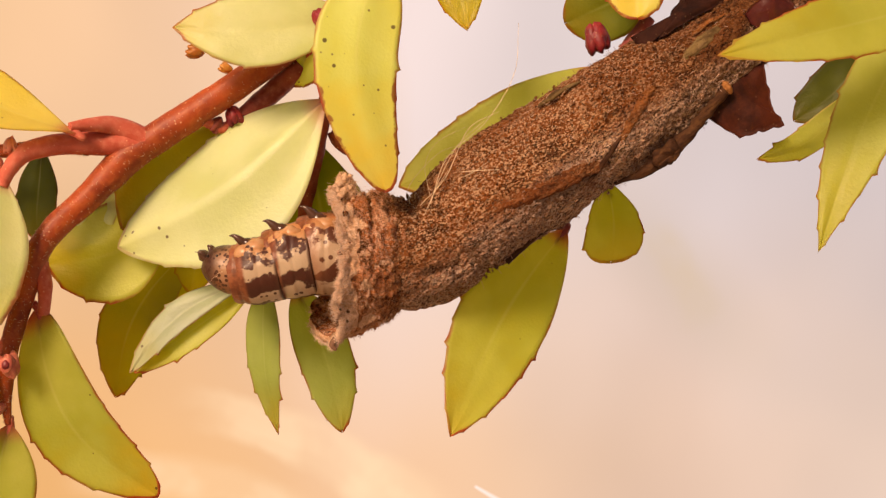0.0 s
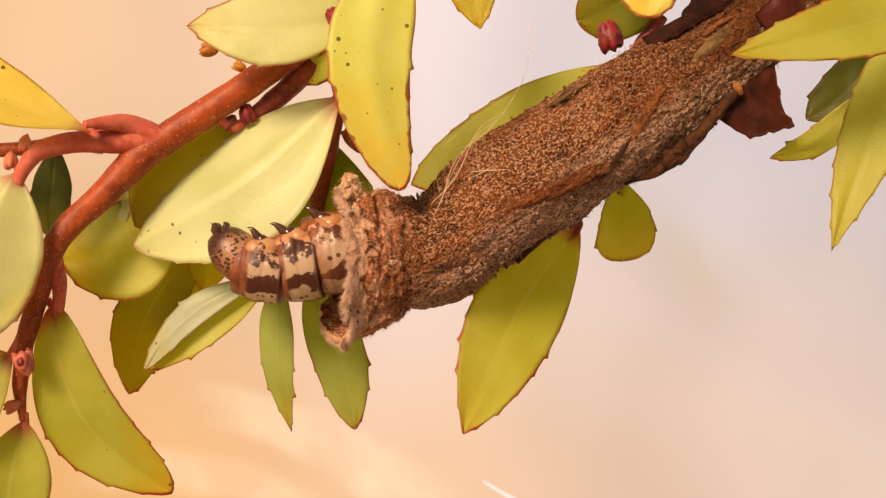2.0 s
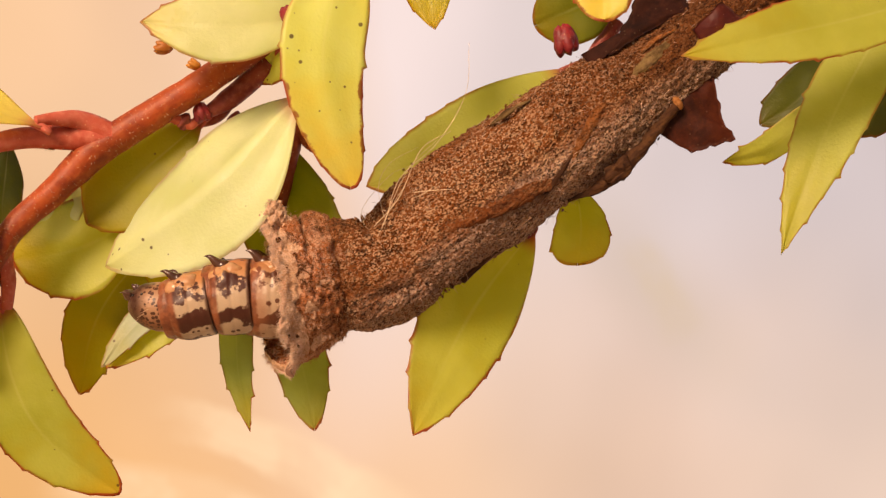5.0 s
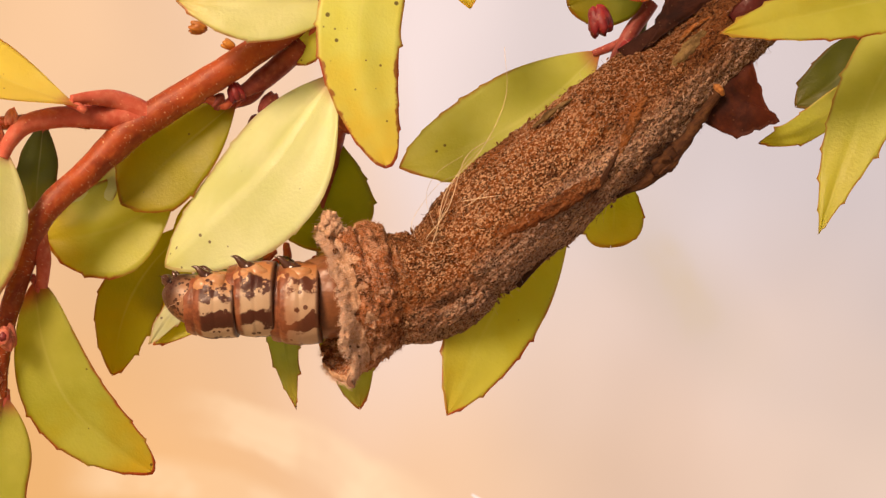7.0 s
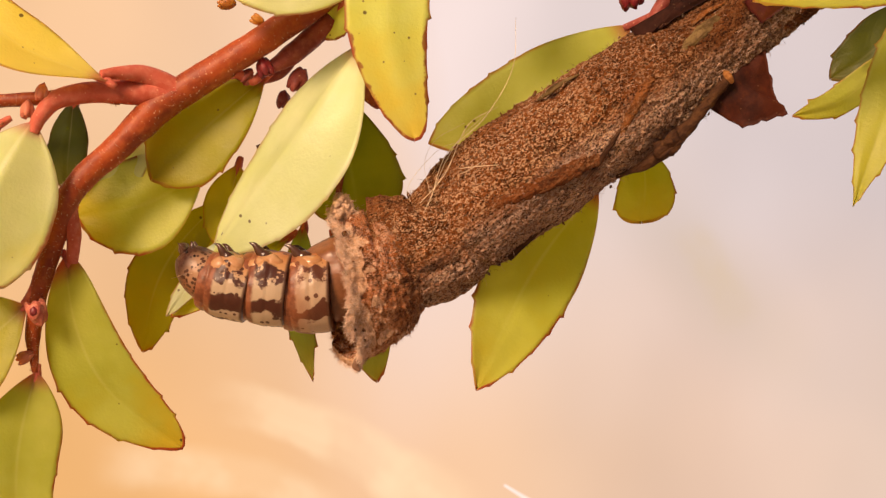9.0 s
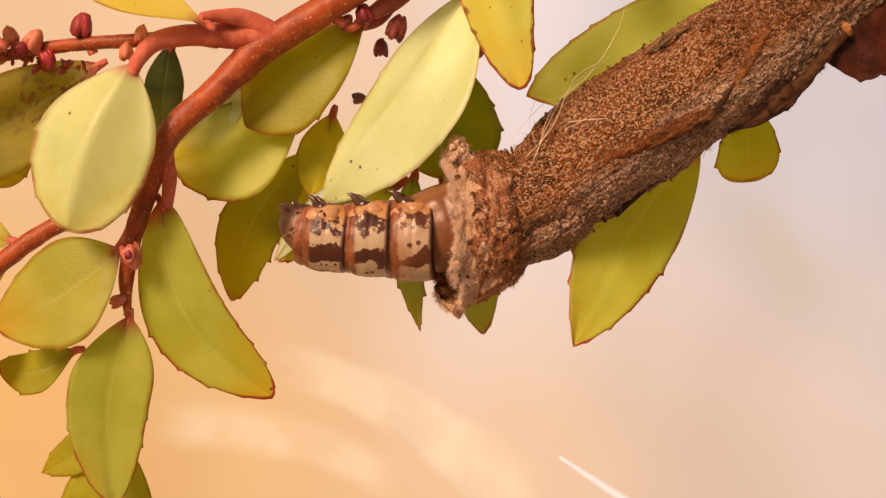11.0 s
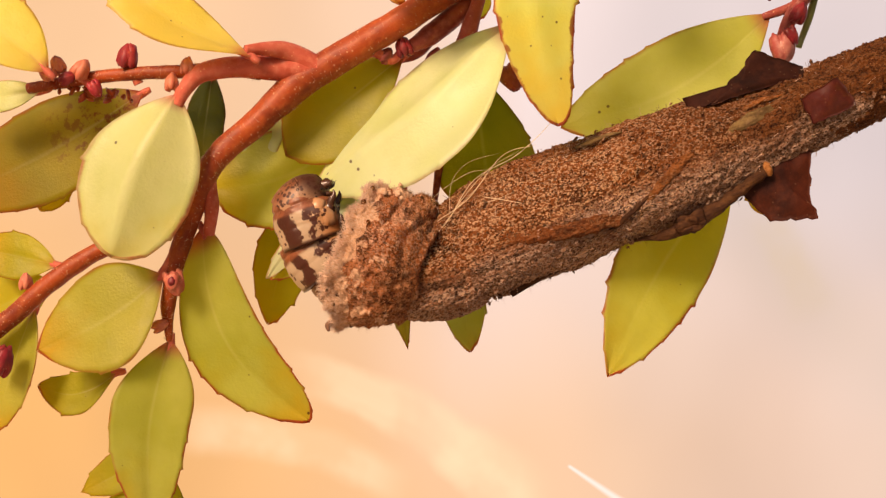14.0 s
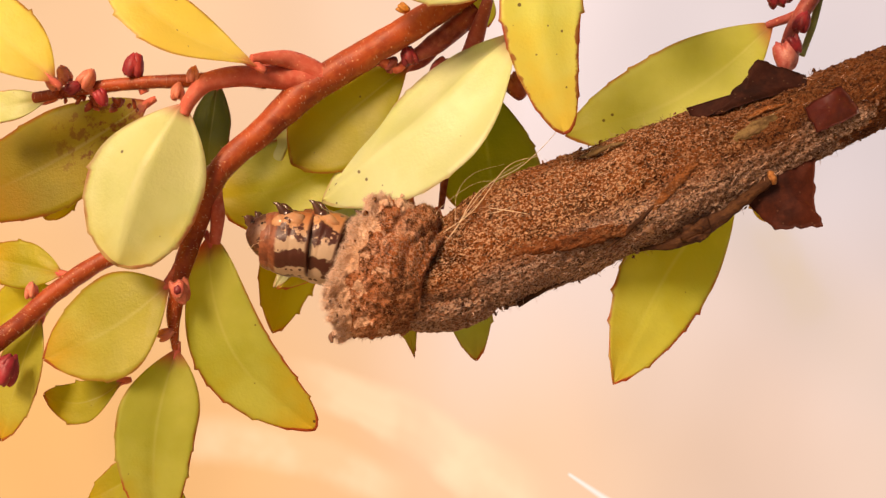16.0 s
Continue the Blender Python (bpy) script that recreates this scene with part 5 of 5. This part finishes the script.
# ---- what lies behind ----
def backdrop_material():
    """A glowing card painted with the far-off blur: peach to one side, pale lilac to the other, with soft light arcs.
    """
    m, n = material("glowing_far_blur")
    obj = node(n, "ShaderNodeTexCoord").outputs["Object"]
    xyz = node(n, "ShaderNodeSeparateXYZ", {0: obj}).outputs
    wander = noise_tex(n, obj, 5.0, 2, 0.5)
    x = calc(n, "ADD", xyz[0], calc(n, "MULTIPLY", calc(n, "SUBTRACT", wander, 0.5), 0.12))
    z = calc(n, "ADD", xyz[2], calc(n, "MULTIPLY", calc(n, "SUBTRACT", noise_tex(n, obj, 7.0, 2), 0.5), 0.10))
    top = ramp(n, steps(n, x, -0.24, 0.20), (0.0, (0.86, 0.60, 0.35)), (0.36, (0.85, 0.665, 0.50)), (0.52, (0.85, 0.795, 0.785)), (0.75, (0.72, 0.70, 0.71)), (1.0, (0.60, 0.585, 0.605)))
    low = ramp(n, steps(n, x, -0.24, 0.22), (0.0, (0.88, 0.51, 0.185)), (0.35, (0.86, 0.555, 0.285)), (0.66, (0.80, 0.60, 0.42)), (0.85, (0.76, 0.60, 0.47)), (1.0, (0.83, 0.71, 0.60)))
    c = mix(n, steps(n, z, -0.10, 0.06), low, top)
    # a dim greenish smear
    line = calc(n, "ADD", calc(n, "MULTIPLY", xyz[0], 0.80), calc(n, "MULTIPLY", xyz[2], 0.60))
    smear = calc(n, "MULTIPLY", steps(n, calc(n, "ABSOLUTE", calc(n, "SUBTRACT", line, 0.075)), 0.030, 0.0), steps(n, calc(n, "ABSOLUTE", calc(n, "ADD", xyz[2], 0.01)), 0.07, 0.0, 0.0, 0.30))
    c = mix(n, smear, c, (0.52, 0.47, 0.36))
    veil = noise_tex(n, node(n, "ShaderNodeMapping", {"Vector": obj, "Rotation": (0.0, 0.5, 0.0), "Scale": (1.0, 1.0, 0.8)}).outputs[0], 9.0, 2, 0.4)
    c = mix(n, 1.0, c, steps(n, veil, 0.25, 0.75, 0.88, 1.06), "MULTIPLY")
    # bleached straws and soft arcs of light, painted on out of focus
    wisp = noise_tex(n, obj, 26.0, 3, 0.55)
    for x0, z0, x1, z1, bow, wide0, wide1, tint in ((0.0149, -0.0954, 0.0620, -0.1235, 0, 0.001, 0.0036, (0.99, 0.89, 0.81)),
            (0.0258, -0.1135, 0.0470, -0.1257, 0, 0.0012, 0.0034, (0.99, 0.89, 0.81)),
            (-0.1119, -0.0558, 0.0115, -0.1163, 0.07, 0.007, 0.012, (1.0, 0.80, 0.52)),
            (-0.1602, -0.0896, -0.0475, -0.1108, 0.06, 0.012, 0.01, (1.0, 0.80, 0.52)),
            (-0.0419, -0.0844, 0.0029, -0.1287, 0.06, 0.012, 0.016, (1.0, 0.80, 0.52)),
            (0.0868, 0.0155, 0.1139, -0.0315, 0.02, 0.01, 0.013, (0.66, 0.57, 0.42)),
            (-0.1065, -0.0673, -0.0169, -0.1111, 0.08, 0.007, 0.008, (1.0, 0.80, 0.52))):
        span = math.hypot(x1 - x0, z1 - z0)
        ux, uz = (x1 - x0) / span, (z1 - z0) / span
        px, pz = calc(n, "SUBTRACT", xyz[0], x0), calc(n, "SUBTRACT", xyz[2], z0)
        t = calc(n, "ADD", calc(n, "MULTIPLY", px, ux / span), calc(n, "MULTIPLY", pz, uz / span))
        off = calc(n, "SUBTRACT", calc(n, "MULTIPLY", pz, ux), calc(n, "MULTIPLY", px, uz))
        off = calc(n, "SUBTRACT", off, calc(n, "MULTIPLY", calc(n, "MULTIPLY", t, calc(n, "SUBTRACT", 1.0, t)), bow * 4 * span))
        soft = wide0 > 0.004
        if soft:
            off = calc(n, "ADD", off, calc(n, "MULTIPLY", calc(n, "SUBTRACT", wisp, 0.5), 0.012))
        slim = calc(n, "DIVIDE", calc(n, "ABSOLUTE", off), calc(n, "ADD", calc(n, "MULTIPLY", t, wide1 - wide0), wide0))
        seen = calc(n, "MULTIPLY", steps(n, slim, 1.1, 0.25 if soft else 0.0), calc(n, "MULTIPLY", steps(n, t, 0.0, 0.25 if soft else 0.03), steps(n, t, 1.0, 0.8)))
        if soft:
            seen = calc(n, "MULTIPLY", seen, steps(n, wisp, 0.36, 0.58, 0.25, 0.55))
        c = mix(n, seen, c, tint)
    # The whole card emits, so its painted light also backlights the leaves.
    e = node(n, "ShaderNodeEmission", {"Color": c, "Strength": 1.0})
    out = n.nodes.new("ShaderNodeOutputMaterial")
    n.links.new(e.outputs[0], out.inputs[0])
    return m


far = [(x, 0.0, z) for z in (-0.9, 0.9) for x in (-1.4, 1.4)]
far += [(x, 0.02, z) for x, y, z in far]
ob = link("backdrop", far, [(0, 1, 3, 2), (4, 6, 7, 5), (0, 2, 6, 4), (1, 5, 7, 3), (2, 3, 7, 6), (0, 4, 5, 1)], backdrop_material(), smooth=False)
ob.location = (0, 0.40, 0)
tagged(ob, "glowing card painted with a blurred peach and lilac distance", "backdrop", kind="structure")


def ground_material():
    m, n = material("dry_ground")
    obj = node(n, "ShaderNodeTexCoord").outputs["Object"]
    c = mix(n, noise_tex(n, obj, 3.0, 6), (0.46, 0.34, 0.22), (0.34, 0.24, 0.15))
    finish(n, mix(n, noise_tex(n, obj, 60.0, 5), c, (0.50, 0.40, 0.28)), 0.9, bump(n, noise_tex(n, obj, 40.0, 5), 0.01))
    return m


# Ground out of view, added to close the place and bounce warm light.
ob = link("ground", [(-60, -60, -0.92), (60, -60, -0.92), (60, 60, -0.92), (-60, 60, -0.92)], [(0, 1, 2, 3)], ground_material(), smooth=False)
tagged(ob, "plain earth added below the shrub, out of view", "ground", kind="structure")


# ---- what moves ----
def motions():
    walk(case, [
        (0, mm(0.57, 0, 2.73, -35.4)),
        (0.5, mm(0.37, 0, 2.91, -34.9)),
        (1, mm(0.46, 0, 2.76, -35.4)),
        (1.5, mm(0.31, 0, 2.87, -34.9)),
        (2, mm(0.30, 0, 2.64, -35.2)),
        (2.5, mm(0.14, 0, 2.32, -35.5)),
        (3, mm(-0.24, 0, 1.95, -35.2)),
        (3.5, mm(0.39, 0, 0.36, -38.1)),
        (6, mm(-0.69, 0, 0.95, -36.6)),
        (6.5, mm(-0.71, 0, 0.92, -36.5)),
        (7, mm(1.58, 0, -1.99, -42.2)),
        (7.5, mm(0.55, 0, -3.13, -42.2)),
        (8, mm(-0.78, 0, -1.70, -39.1)),
        (10.5, mm(-1.96, 0, -1.14, -37.0)),
        (11, mm(-1.32, 0, -1.54, -38.3)),
        (11.2, mm(-0.70, 0, -2.60, -40.7)),
        (11.5, mm(-5.22, 0, -4.74, -36.2)),
        (11.7, mm(-12.50, 0, -5.55, -25.8)),
        (12, mm(-12.06, 0, -4.58, -25.8)),
        (12.5, mm(-12.08, 0, -4.62, -26.5)),
        (13, mm(-12.40, 0, -5.03, -26.6)),
        (13.5, mm(-12.61, 0, -4.83, -26.5)),
        (14, mm(-12.74, 0, -4.59, -26.2)),
        (14.5, mm(-12.77, 0, -4.56, -26.1)),
        (15, mm(-12.74, 0, -4.69, -26.3)),
        (15.5, mm(-12.69, 0, -4.85, -26.6)),
        (16, mm(-12.69, 0, -4.85, -26.6)),
    ])
    walk(collar, [
        (0, collar_pose(-6.36, 3.68, 35.2, 8)),
        (0.5, collar_pose(-6.35, 3.60, 36.0, 8)),
        (1, collar_pose(-6.32, 3.74, 35.9, 8)),
        (1.5, collar_pose(-6.53, 3.49, 32.1, 8)),
        (2, collar_pose(-6.60, 3.62, 32.8, 8)),
        (2.5, collar_pose(-6.51, 3.80, 31.3, 8)),
        (3, collar_pose(-6.78, 3.93, 29.1, 8)),
        (3.5, collar_pose(-7.99, 4.74, 26.8, 8)),
        (6, collar_pose(-7.17, 3.55, 26.7, 8)),
        (6.5, collar_pose(-7.25, 3.52, 27.1, 8)),
        (7, collar_pose(-6.89, 4.52, 29.3, 8)),
        (7.5, collar_pose(-6.31, 4.28, 36.7, 8)),
        (8, collar_pose(-7.26, 3.06, 28.9, 8)),
        (10.5, collar_pose(-5.98, 1.39, 26.2, 4)),
        (11, collar_pose(-5.83, 2.17, 31.5, 4)),
        (11.5, collar_pose(-3.37, 2.67, 50.6, -10)),
        (11.7, collar_pose(-2.97, 3.73, 51.4, -17)),
        (12, collar_pose(-3.22, 3.77, 50.4, -17)),
        (12.5, collar_pose(-3.91, 3.77, 49.0, -17)),
        (13, collar_pose(-4.17, 3.84, 47.2, -17)),
        (13.5, collar_pose(-4.47, 3.74, 42.9, -17)),
        (14, collar_pose(-4.45, 3.40, 41.6, -17)),
        (14.5, collar_pose(-4.68, 3.36, 41.8, -17)),
        (15, collar_pose(-4.73, 3.46, 40.7, -17)),
        (15.5, collar_pose(-4.69, 3.62, 41.1, -17)),
        (16, collar_pose(-4.72, 3.58, 41.5, -17)),
    ])
    walk(head, [
        (0, mm(-16.91, -1.6, 1.18, -1.9)),
        (0.5, mm(-17.65, -1.6, 2.06, 12.9)),
        (1, mm(-18.38, -1.6, 2.79, 17.2)),
        (1.5, mm(-18.01, -1.6, 2.56, 21.8)),
        (2, mm(-17.82, -1.6, 2.73, 24.2)),
        (2.5, mm(-18.62, -1.6, 0.89, 7.4)),
        (3, mm(-19.52, -1.6, 0.33, -3.2)),
        (3.5, mm(-18.69, -1.6, -1.73, -8.7)),
        (6, mm(-21.99, -1.6, -2.55, -5.1)),
        (6.5, mm(-22.67, -1.6, -2.63, -0.5)),
        (7, mm(-20.23, -1.6, -3.49, 7.5)),
        (7.5, mm(-15.42, -1.6, -5.12, 3.7)),
        (8, mm(-19.60, -1.6, -3.26, 18.8)),
        (10.5, mm(-22.40, -1.6, -3.44, 23.3)),
        (11, mm(-21.01, -1.6, -4.20, 12.8)),
        (11.2, mm(-16.80, -1.6, -4.80, 18.0)),
        (11.5, mm(-17.93, -1.6, -4.82, 25.2)),
        (11.7, mm(-26.30, -1.8, -0.60, 16.5)),
        (12, mm(-25.77, -1.8, -0.10, 16.5)),
        (12.5, mm(-25.97, -1.8, -0.51, 18.2)),
        (13, mm(-26.66, -1.8, -0.00, 24.4)),
        (13.5, mm(-25.03, -1.8, 1.20, 88.1)),
        (14, mm(-24.34, -1.8, 1.62, 115.7)),
        (14.5, mm(-24.42, -1.8, 1.75, 128.0)),
        (15, mm(-25.09, -1.8, 0.65, 102.3)),
        (15.5, mm(-25.38, -1.8, -0.35, 63.4)),
        (16, mm(-28.10, -1.8, -2.10, 4.2)),
    ])
    walk(thorax[0], [
        (0, mm(-14.01, -1.6, 1.28, -9.5)),
        (0.5, mm(-14.45, -1.6, 1.33, 2.6)),
        (1, mm(-14.88, -1.6, 1.71, 4.7)),
        (1.5, mm(-14.95, -1.6, 1.34, 6.2)),
        (2, mm(-14.76, -1.6, 1.35, 9.5)),
        (2.5, mm(-15.74, -1.6, 0.51, -7.5)),
        (3, mm(-16.51, -1.6, 0.50, -8.3)),
        (3.5, mm(-15.67, -1.6, -1.27, -14.1)),
        (6, mm(-18.82, -1.6, -2.27, -9.3)),
        (6.5, mm(-19.75, -1.6, -2.60, -7.5)),
        (7, mm(-17.57, -1.6, -3.84, -1.8)),
        (7.5, mm(-13.10, -1.6, -5.27, -4.9)),
        (8, mm(-16.88, -1.6, -4.18, 10.9)),
        (10.5, mm(-19.50, -1.6, -4.69, 12.4)),
        (11, mm(-18.84, -1.6, -4.69, 4.2)),
        (11.2, mm(-14.60, -1.6, -5.30, 9.0)),
        (11.5, mm(-15.81, -1.6, -5.81, 17.2)),
        (11.7, mm(-24.00, -1.6, -1.30, 25.5)),
        (12, mm(-23.42, -1.6, -0.79, 25.5)),
        (12.5, mm(-23.61, -1.6, -1.29, 26.0)),
        (13, mm(-24.10, -1.6, -1.16, 30.2)),
        (13.5, mm(-24.02, -1.6, -1.02, 52.6)),
        (14, mm(-24.05, -1.6, -0.81, 67.2)),
        (14.5, mm(-24.48, -1.6, -0.80, 70.4)),
        (15, mm(-24.22, -1.6, -1.31, 55.6)),
        (15.5, mm(-24.01, -1.6, -1.80, 37.5)),
        (16, mm(-26.07, -1.6, -2.25, 4.1)),
    ])
    walk(thorax[1], [
        (0, mm(-11.07, -1.2, 2.17, -8.9)),
        (0.5, mm(-11.45, -1.2, 1.78, -9.6)),
        (1, mm(-11.83, -1.2, 2.25, -9.1)),
        (1.5, mm(-11.75, -1.2, 1.88, -6.7)),
        (2, mm(-11.70, -1.2, 1.70, -7.3)),
        (2.5, mm(-12.37, -1.2, 1.71, -5.9)),
        (3, mm(-12.77, -1.2, 1.31, -3.8)),
        (3.5, mm(-12.46, -1.2, -0.16, -4.0)),
        (6, mm(-15.23, -1.2, -1.45, -6.7)),
        (6.5, mm(-16.29, -1.2, -1.79, -5.8)),
        (7, mm(-14.15, -1.2, -3.29, -1.7)),
        (7.5, mm(-10.31, -1.2, -4.68, -0.6)),
        (8, mm(-13.82, -1.2, -4.37, 6.4)),
        (10.5, mm(-16.00, -1.2, -4.85, 0.8)),
        (11, mm(-15.09, -1.2, -4.64, -0.8)),
        (11.2, mm(-11.60, -1.2, -5.40, 3.0)),
        (11.5, mm(-13.53, -1.2, -6.18, 9.9)),
        (11.7, mm(-21.70, -0.6, -2.80, 34.5)),
        (12, mm(-21.12, -0.6, -2.32, 34.5)),
        (12.5, mm(-21.21, -0.6, -2.83, 33.6)),
        (13, mm(-21.72, -0.6, -2.87, 35.7)),
        (13.5, mm(-22.26, -0.6, -2.88, 40.4)),
        (14, mm(-22.91, -0.6, -3.73, 50.9)),
        (14.5, mm(-23.33, -0.6, -3.62, 49.8)),
        (15, mm(-22.96, -0.6, -3.44, 43.7)),
        (15.5, mm(-22.41, -0.6, -2.82, 30.9)),
        (16, mm(-23.54, -0.6, -2.42, 12.3)),
    ])
    walk(thorax[2], [
        (0, mm(-8.37, -0.6, 2.77, 0.2)),
        (0.5, mm(-8.55, -0.6, 2.92, -5.6)),
        (1, mm(-9.03, -0.6, 3.25, -4.3)),
        (1.5, mm(-9.00, -0.6, 2.64, -2.7)),
        (2, mm(-8.89, -0.6, 2.70, -5.5)),
        (2.5, mm(-9.67, -0.6, 1.74, 5.9)),
        (3, mm(-9.89, -0.6, 1.55, 2.3)),
        (3.5, mm(-9.42, -0.6, -0.23, 3.1)),
        (6, mm(-11.42, -0.6, -1.41, -4.8)),
        (6.5, mm(-12.39, -0.6, -1.85, -3.4)),
        (7, mm(-10.37, -0.6, -3.62, -2.0)),
        (7.5, mm(-7.65, -0.6, -5.21, 4.8)),
        (8, mm(-10.52, -0.6, -4.89, 1.7)),
        (10.5, mm(-12.27, -0.6, -4.80, -3.9)),
        (11, mm(-11.50, -0.6, -4.59, -2.2)),
        (11.2, mm(-8.90, -0.6, -5.50, 4.0)),
        (11.5, mm(-11.11, -0.6, -6.63, 14.1)),
        (11.7, mm(-19.50, 0.8, -4.40, 33.7)),
        (12, mm(-18.91, 0.8, -3.89, 33.7)),
        (12.5, mm(-19.00, 0.8, -4.34, 32.9)),
        (13, mm(-19.36, 0.8, -4.57, 34.0)),
        (13.5, mm(-19.55, 0.8, -4.83, 32.8)),
        (14, mm(-20.11, 0.8, -5.66, 32.1)),
        (14.5, mm(-20.53, 0.8, -5.47, 31.7)),
        (15, mm(-20.22, 0.8, -5.14, 30.6)),
        (15.5, mm(-19.72, 0.8, -4.37, 29.6)),
        (16, mm(-20.48, 0.8, -3.46, 23.0)),
    ])
    walk(abdomen, [
        (0, mm(-5.21, 0.4, 3.30, -9.6)),
        (0.5, mm(-5.39, 0.4, 3.47, -9.7)),
        (1, mm(-5.85, 0.4, 3.60, -6.4)),
        (1.5, mm(-5.85, 0.4, 3.24, -10.9)),
        (2, mm(-5.74, 0.4, 3.21, -9.2)),
        (2.5, mm(-6.55, 0.4, 2.42, -12.3)),
        (3, mm(-6.76, 0.4, 2.18, -11.5)),
        (3.5, mm(-6.29, 0.4, 0.46, -12.3)),
        (6, mm(-8.36, 0.4, -0.46, -17.2)),
        (6.5, mm(-9.34, 0.4, -0.87, -17.7)),
        (7, mm(-7.25, 0.4, -2.94, -12.3)),
        (7.5, mm(-4.65, 0.4, -4.09, -20.6)),
        (8, mm(-7.58, 0.4, -3.63, -23.2)),
        (10.5, mm(-9.35, 0.4, -3.49, -24.2)),
        (11, mm(-8.52, 0.4, -3.41, -21.6)),
        (11.2, mm(-6.40, 0.4, -4.20, -23.0)),
        (11.5, mm(-8.23, 0.4, -5.23, -25.9)),
        (11.7, mm(-16.30, 0.4, -4.30, -2.0)),
        (12, mm(-15.71, 0.4, -3.78, -2.0)),
        (12.5, mm(-15.82, 0.4, -4.04, -5.4)),
        (13, mm(-16.16, 0.4, -4.35, -3.9)),
        (13.5, mm(-16.38, 0.4, -4.41, -7.6)),
        (14, mm(-17.02, 0.4, -4.83, -15.1)),
        (14.5, mm(-17.42, 0.4, -4.74, -13.2)),
        (15, mm(-17.07, 0.4, -4.56, -10.3)),
        (15.5, mm(-16.53, 0.4, -4.16, -3.7)),
        (16, mm(-17.29, 0.4, -3.65, 3.3)),
    ])
    walk(fed_leaf, [
        (0, blade_pose(-8.06, 0.50, 16.52, -146.0, -8, 25.3)),
        (0.5, blade_pose(-8.11, 0.50, 16.61, -147.4, -8, 25.3)),
        (1, blade_pose(-8.14, 0.50, 16.54, -146.9, -8, 31.3)),
        (1.5, blade_pose(-7.99, 0.50, 16.58, -146.0, -8, 32.0)),
        (2, blade_pose(-8.00, 0.50, 16.55, -145.6, -8, 32.7)),
        (2.5, blade_pose(-8.25, 0.50, 16.48, -144.2, -8, 32.5)),
        (3, blade_pose(-8.40, 0.50, 16.66, -144.4, -8, 29.2)),
        (3.5, blade_pose(-7.83, 0.50, 16.58, -139.9, -8, 29.1)),
        (6, blade_pose(-7.62, 0.50, 16.68, -139.4, -8, 34.3)),
        (6.5, blade_pose(-7.67, 0.50, 16.79, -138.8, -8, 34.1)),
        (7, blade_pose(-7.33, 0.50, 16.86, -132.1, -8, 30.9)),
        (7.5, blade_pose(-6.89, 0.50, 16.55, -122.5, -8, 42.5)),
        (8, blade_pose(-7.50, 0.50, 17.05, -126.9, -8, 42.1)),
        (10.5, blade_pose(-7.41, 0.50, 17.52, -125.3, -8, 42.0)),
        (11, blade_pose(-6.47, 0.50, 17.70, -125.5, -8, 42.6)),
        (11.2, blade_pose(-6.18, 0.50, 17.52, -117.7, -8, 43.6)),
        (11.5, blade_pose(-6.43, 0.50, 18.02, -118.9, -8, 43.6)),
        (11.7, blade_pose(-7.65, 0.50, 17.86, -136.9, -8, 42.7)),
        (12, blade_pose(-7.49, 0.50, 18.07, -137.4, -8, 42.7)),
        (12.5, blade_pose(-7.32, 0.50, 17.73, -138.7, -8, 43.3)),
        (13, blade_pose(-6.95, 0.50, 17.60, -138.0, -8, 41.2)),
        (13.5, blade_pose(-6.99, 0.50, 17.38, -138.9, -8, 41.2)),
        (14, blade_pose(-6.92, 0.50, 17.49, -138.6, -8, 41.2)),
        (14.5, blade_pose(-6.87, 0.50, 17.55, -138.5, -8, 41.2)),
        (15, blade_pose(-6.86, 0.50, 17.49, -138.2, -8, 41.2)),
        (15.5, blade_pose(-6.86, 0.50, 17.49, -138.1, -8, 41.2)),
        (16, blade_pose(-6.81, 0.50, 17.49, -138.0, -8, 41.2)),
    ])
    # the tuft stands until the collar is pulled in, then folds down over it
    walk(flap, [(0, mm(0.5, -2.2, 5.5, 0)), (10.5, mm(0.5, -2.2, 5.5, 4)), (12.0, mm(0.5, -2.2, 5.5, 10)), (12.6, mm(0.6, -2.2, 5.2, 50)),
                (13.0, mm(0.7, -2.2, 4.8, 80)), (16, mm(0.7, -2.2, 4.8, 80))])
    walk(sprig, [
        (0, mm(0.00, 0, 0.00, 0)),
        (0.5, mm(-0.27, 0, 0.06, 0)),
        (1, mm(-0.18, 0, 0.07, 0)),
        (1.5, mm(-0.05, 0, 0.04, 0)),
        (2, mm(0.03, 0, 0.00, 0)),
        (2.5, mm(-0.06, 0, -0.01, 0)),
        (3, mm(-0.20, 0, 0.03, 0)),
        (3.5, mm(0.76, 0, -0.02, 0)),
        (6, mm(0.74, 0, 0.19, 0)),
        (6.5, mm(0.60, 0, 0.15, 0)),
        (7, mm(1.98, 0, 0.37, 0)),
        (7.5, mm(2.21, 0, 0.80, 0)),
        (8, mm(0.79, 0, 0.66, 0)),
        (10.5, mm(1.65, 0, 0.75, 0)),
        (11, mm(2.25, 0, 1.00, 0)),
        (11.5, mm(2.29, 0, 1.65, 0)),
        (11.7, mm(-2.70, 0, 1.90, 0)),
        (12, mm(-2.52, 0, 1.96, 0)),
        (12.5, mm(-2.34, 0, 1.90, 0)),
        (13, mm(-2.23, 0, 1.53, 0)),
        (13.5, mm(-2.29, 0, 1.52, 0)),
        (14, mm(-2.19, 0, 1.60, 0)),
        (14.5, mm(-2.13, 0, 1.58, 0)),
        (15, mm(-2.04, 0, 1.55, 0)),
        (15.5, mm(-2.08, 0, 1.54, 0)),
        (16, mm(-2.08, 0, 1.56, 0)),
    ])


motions()
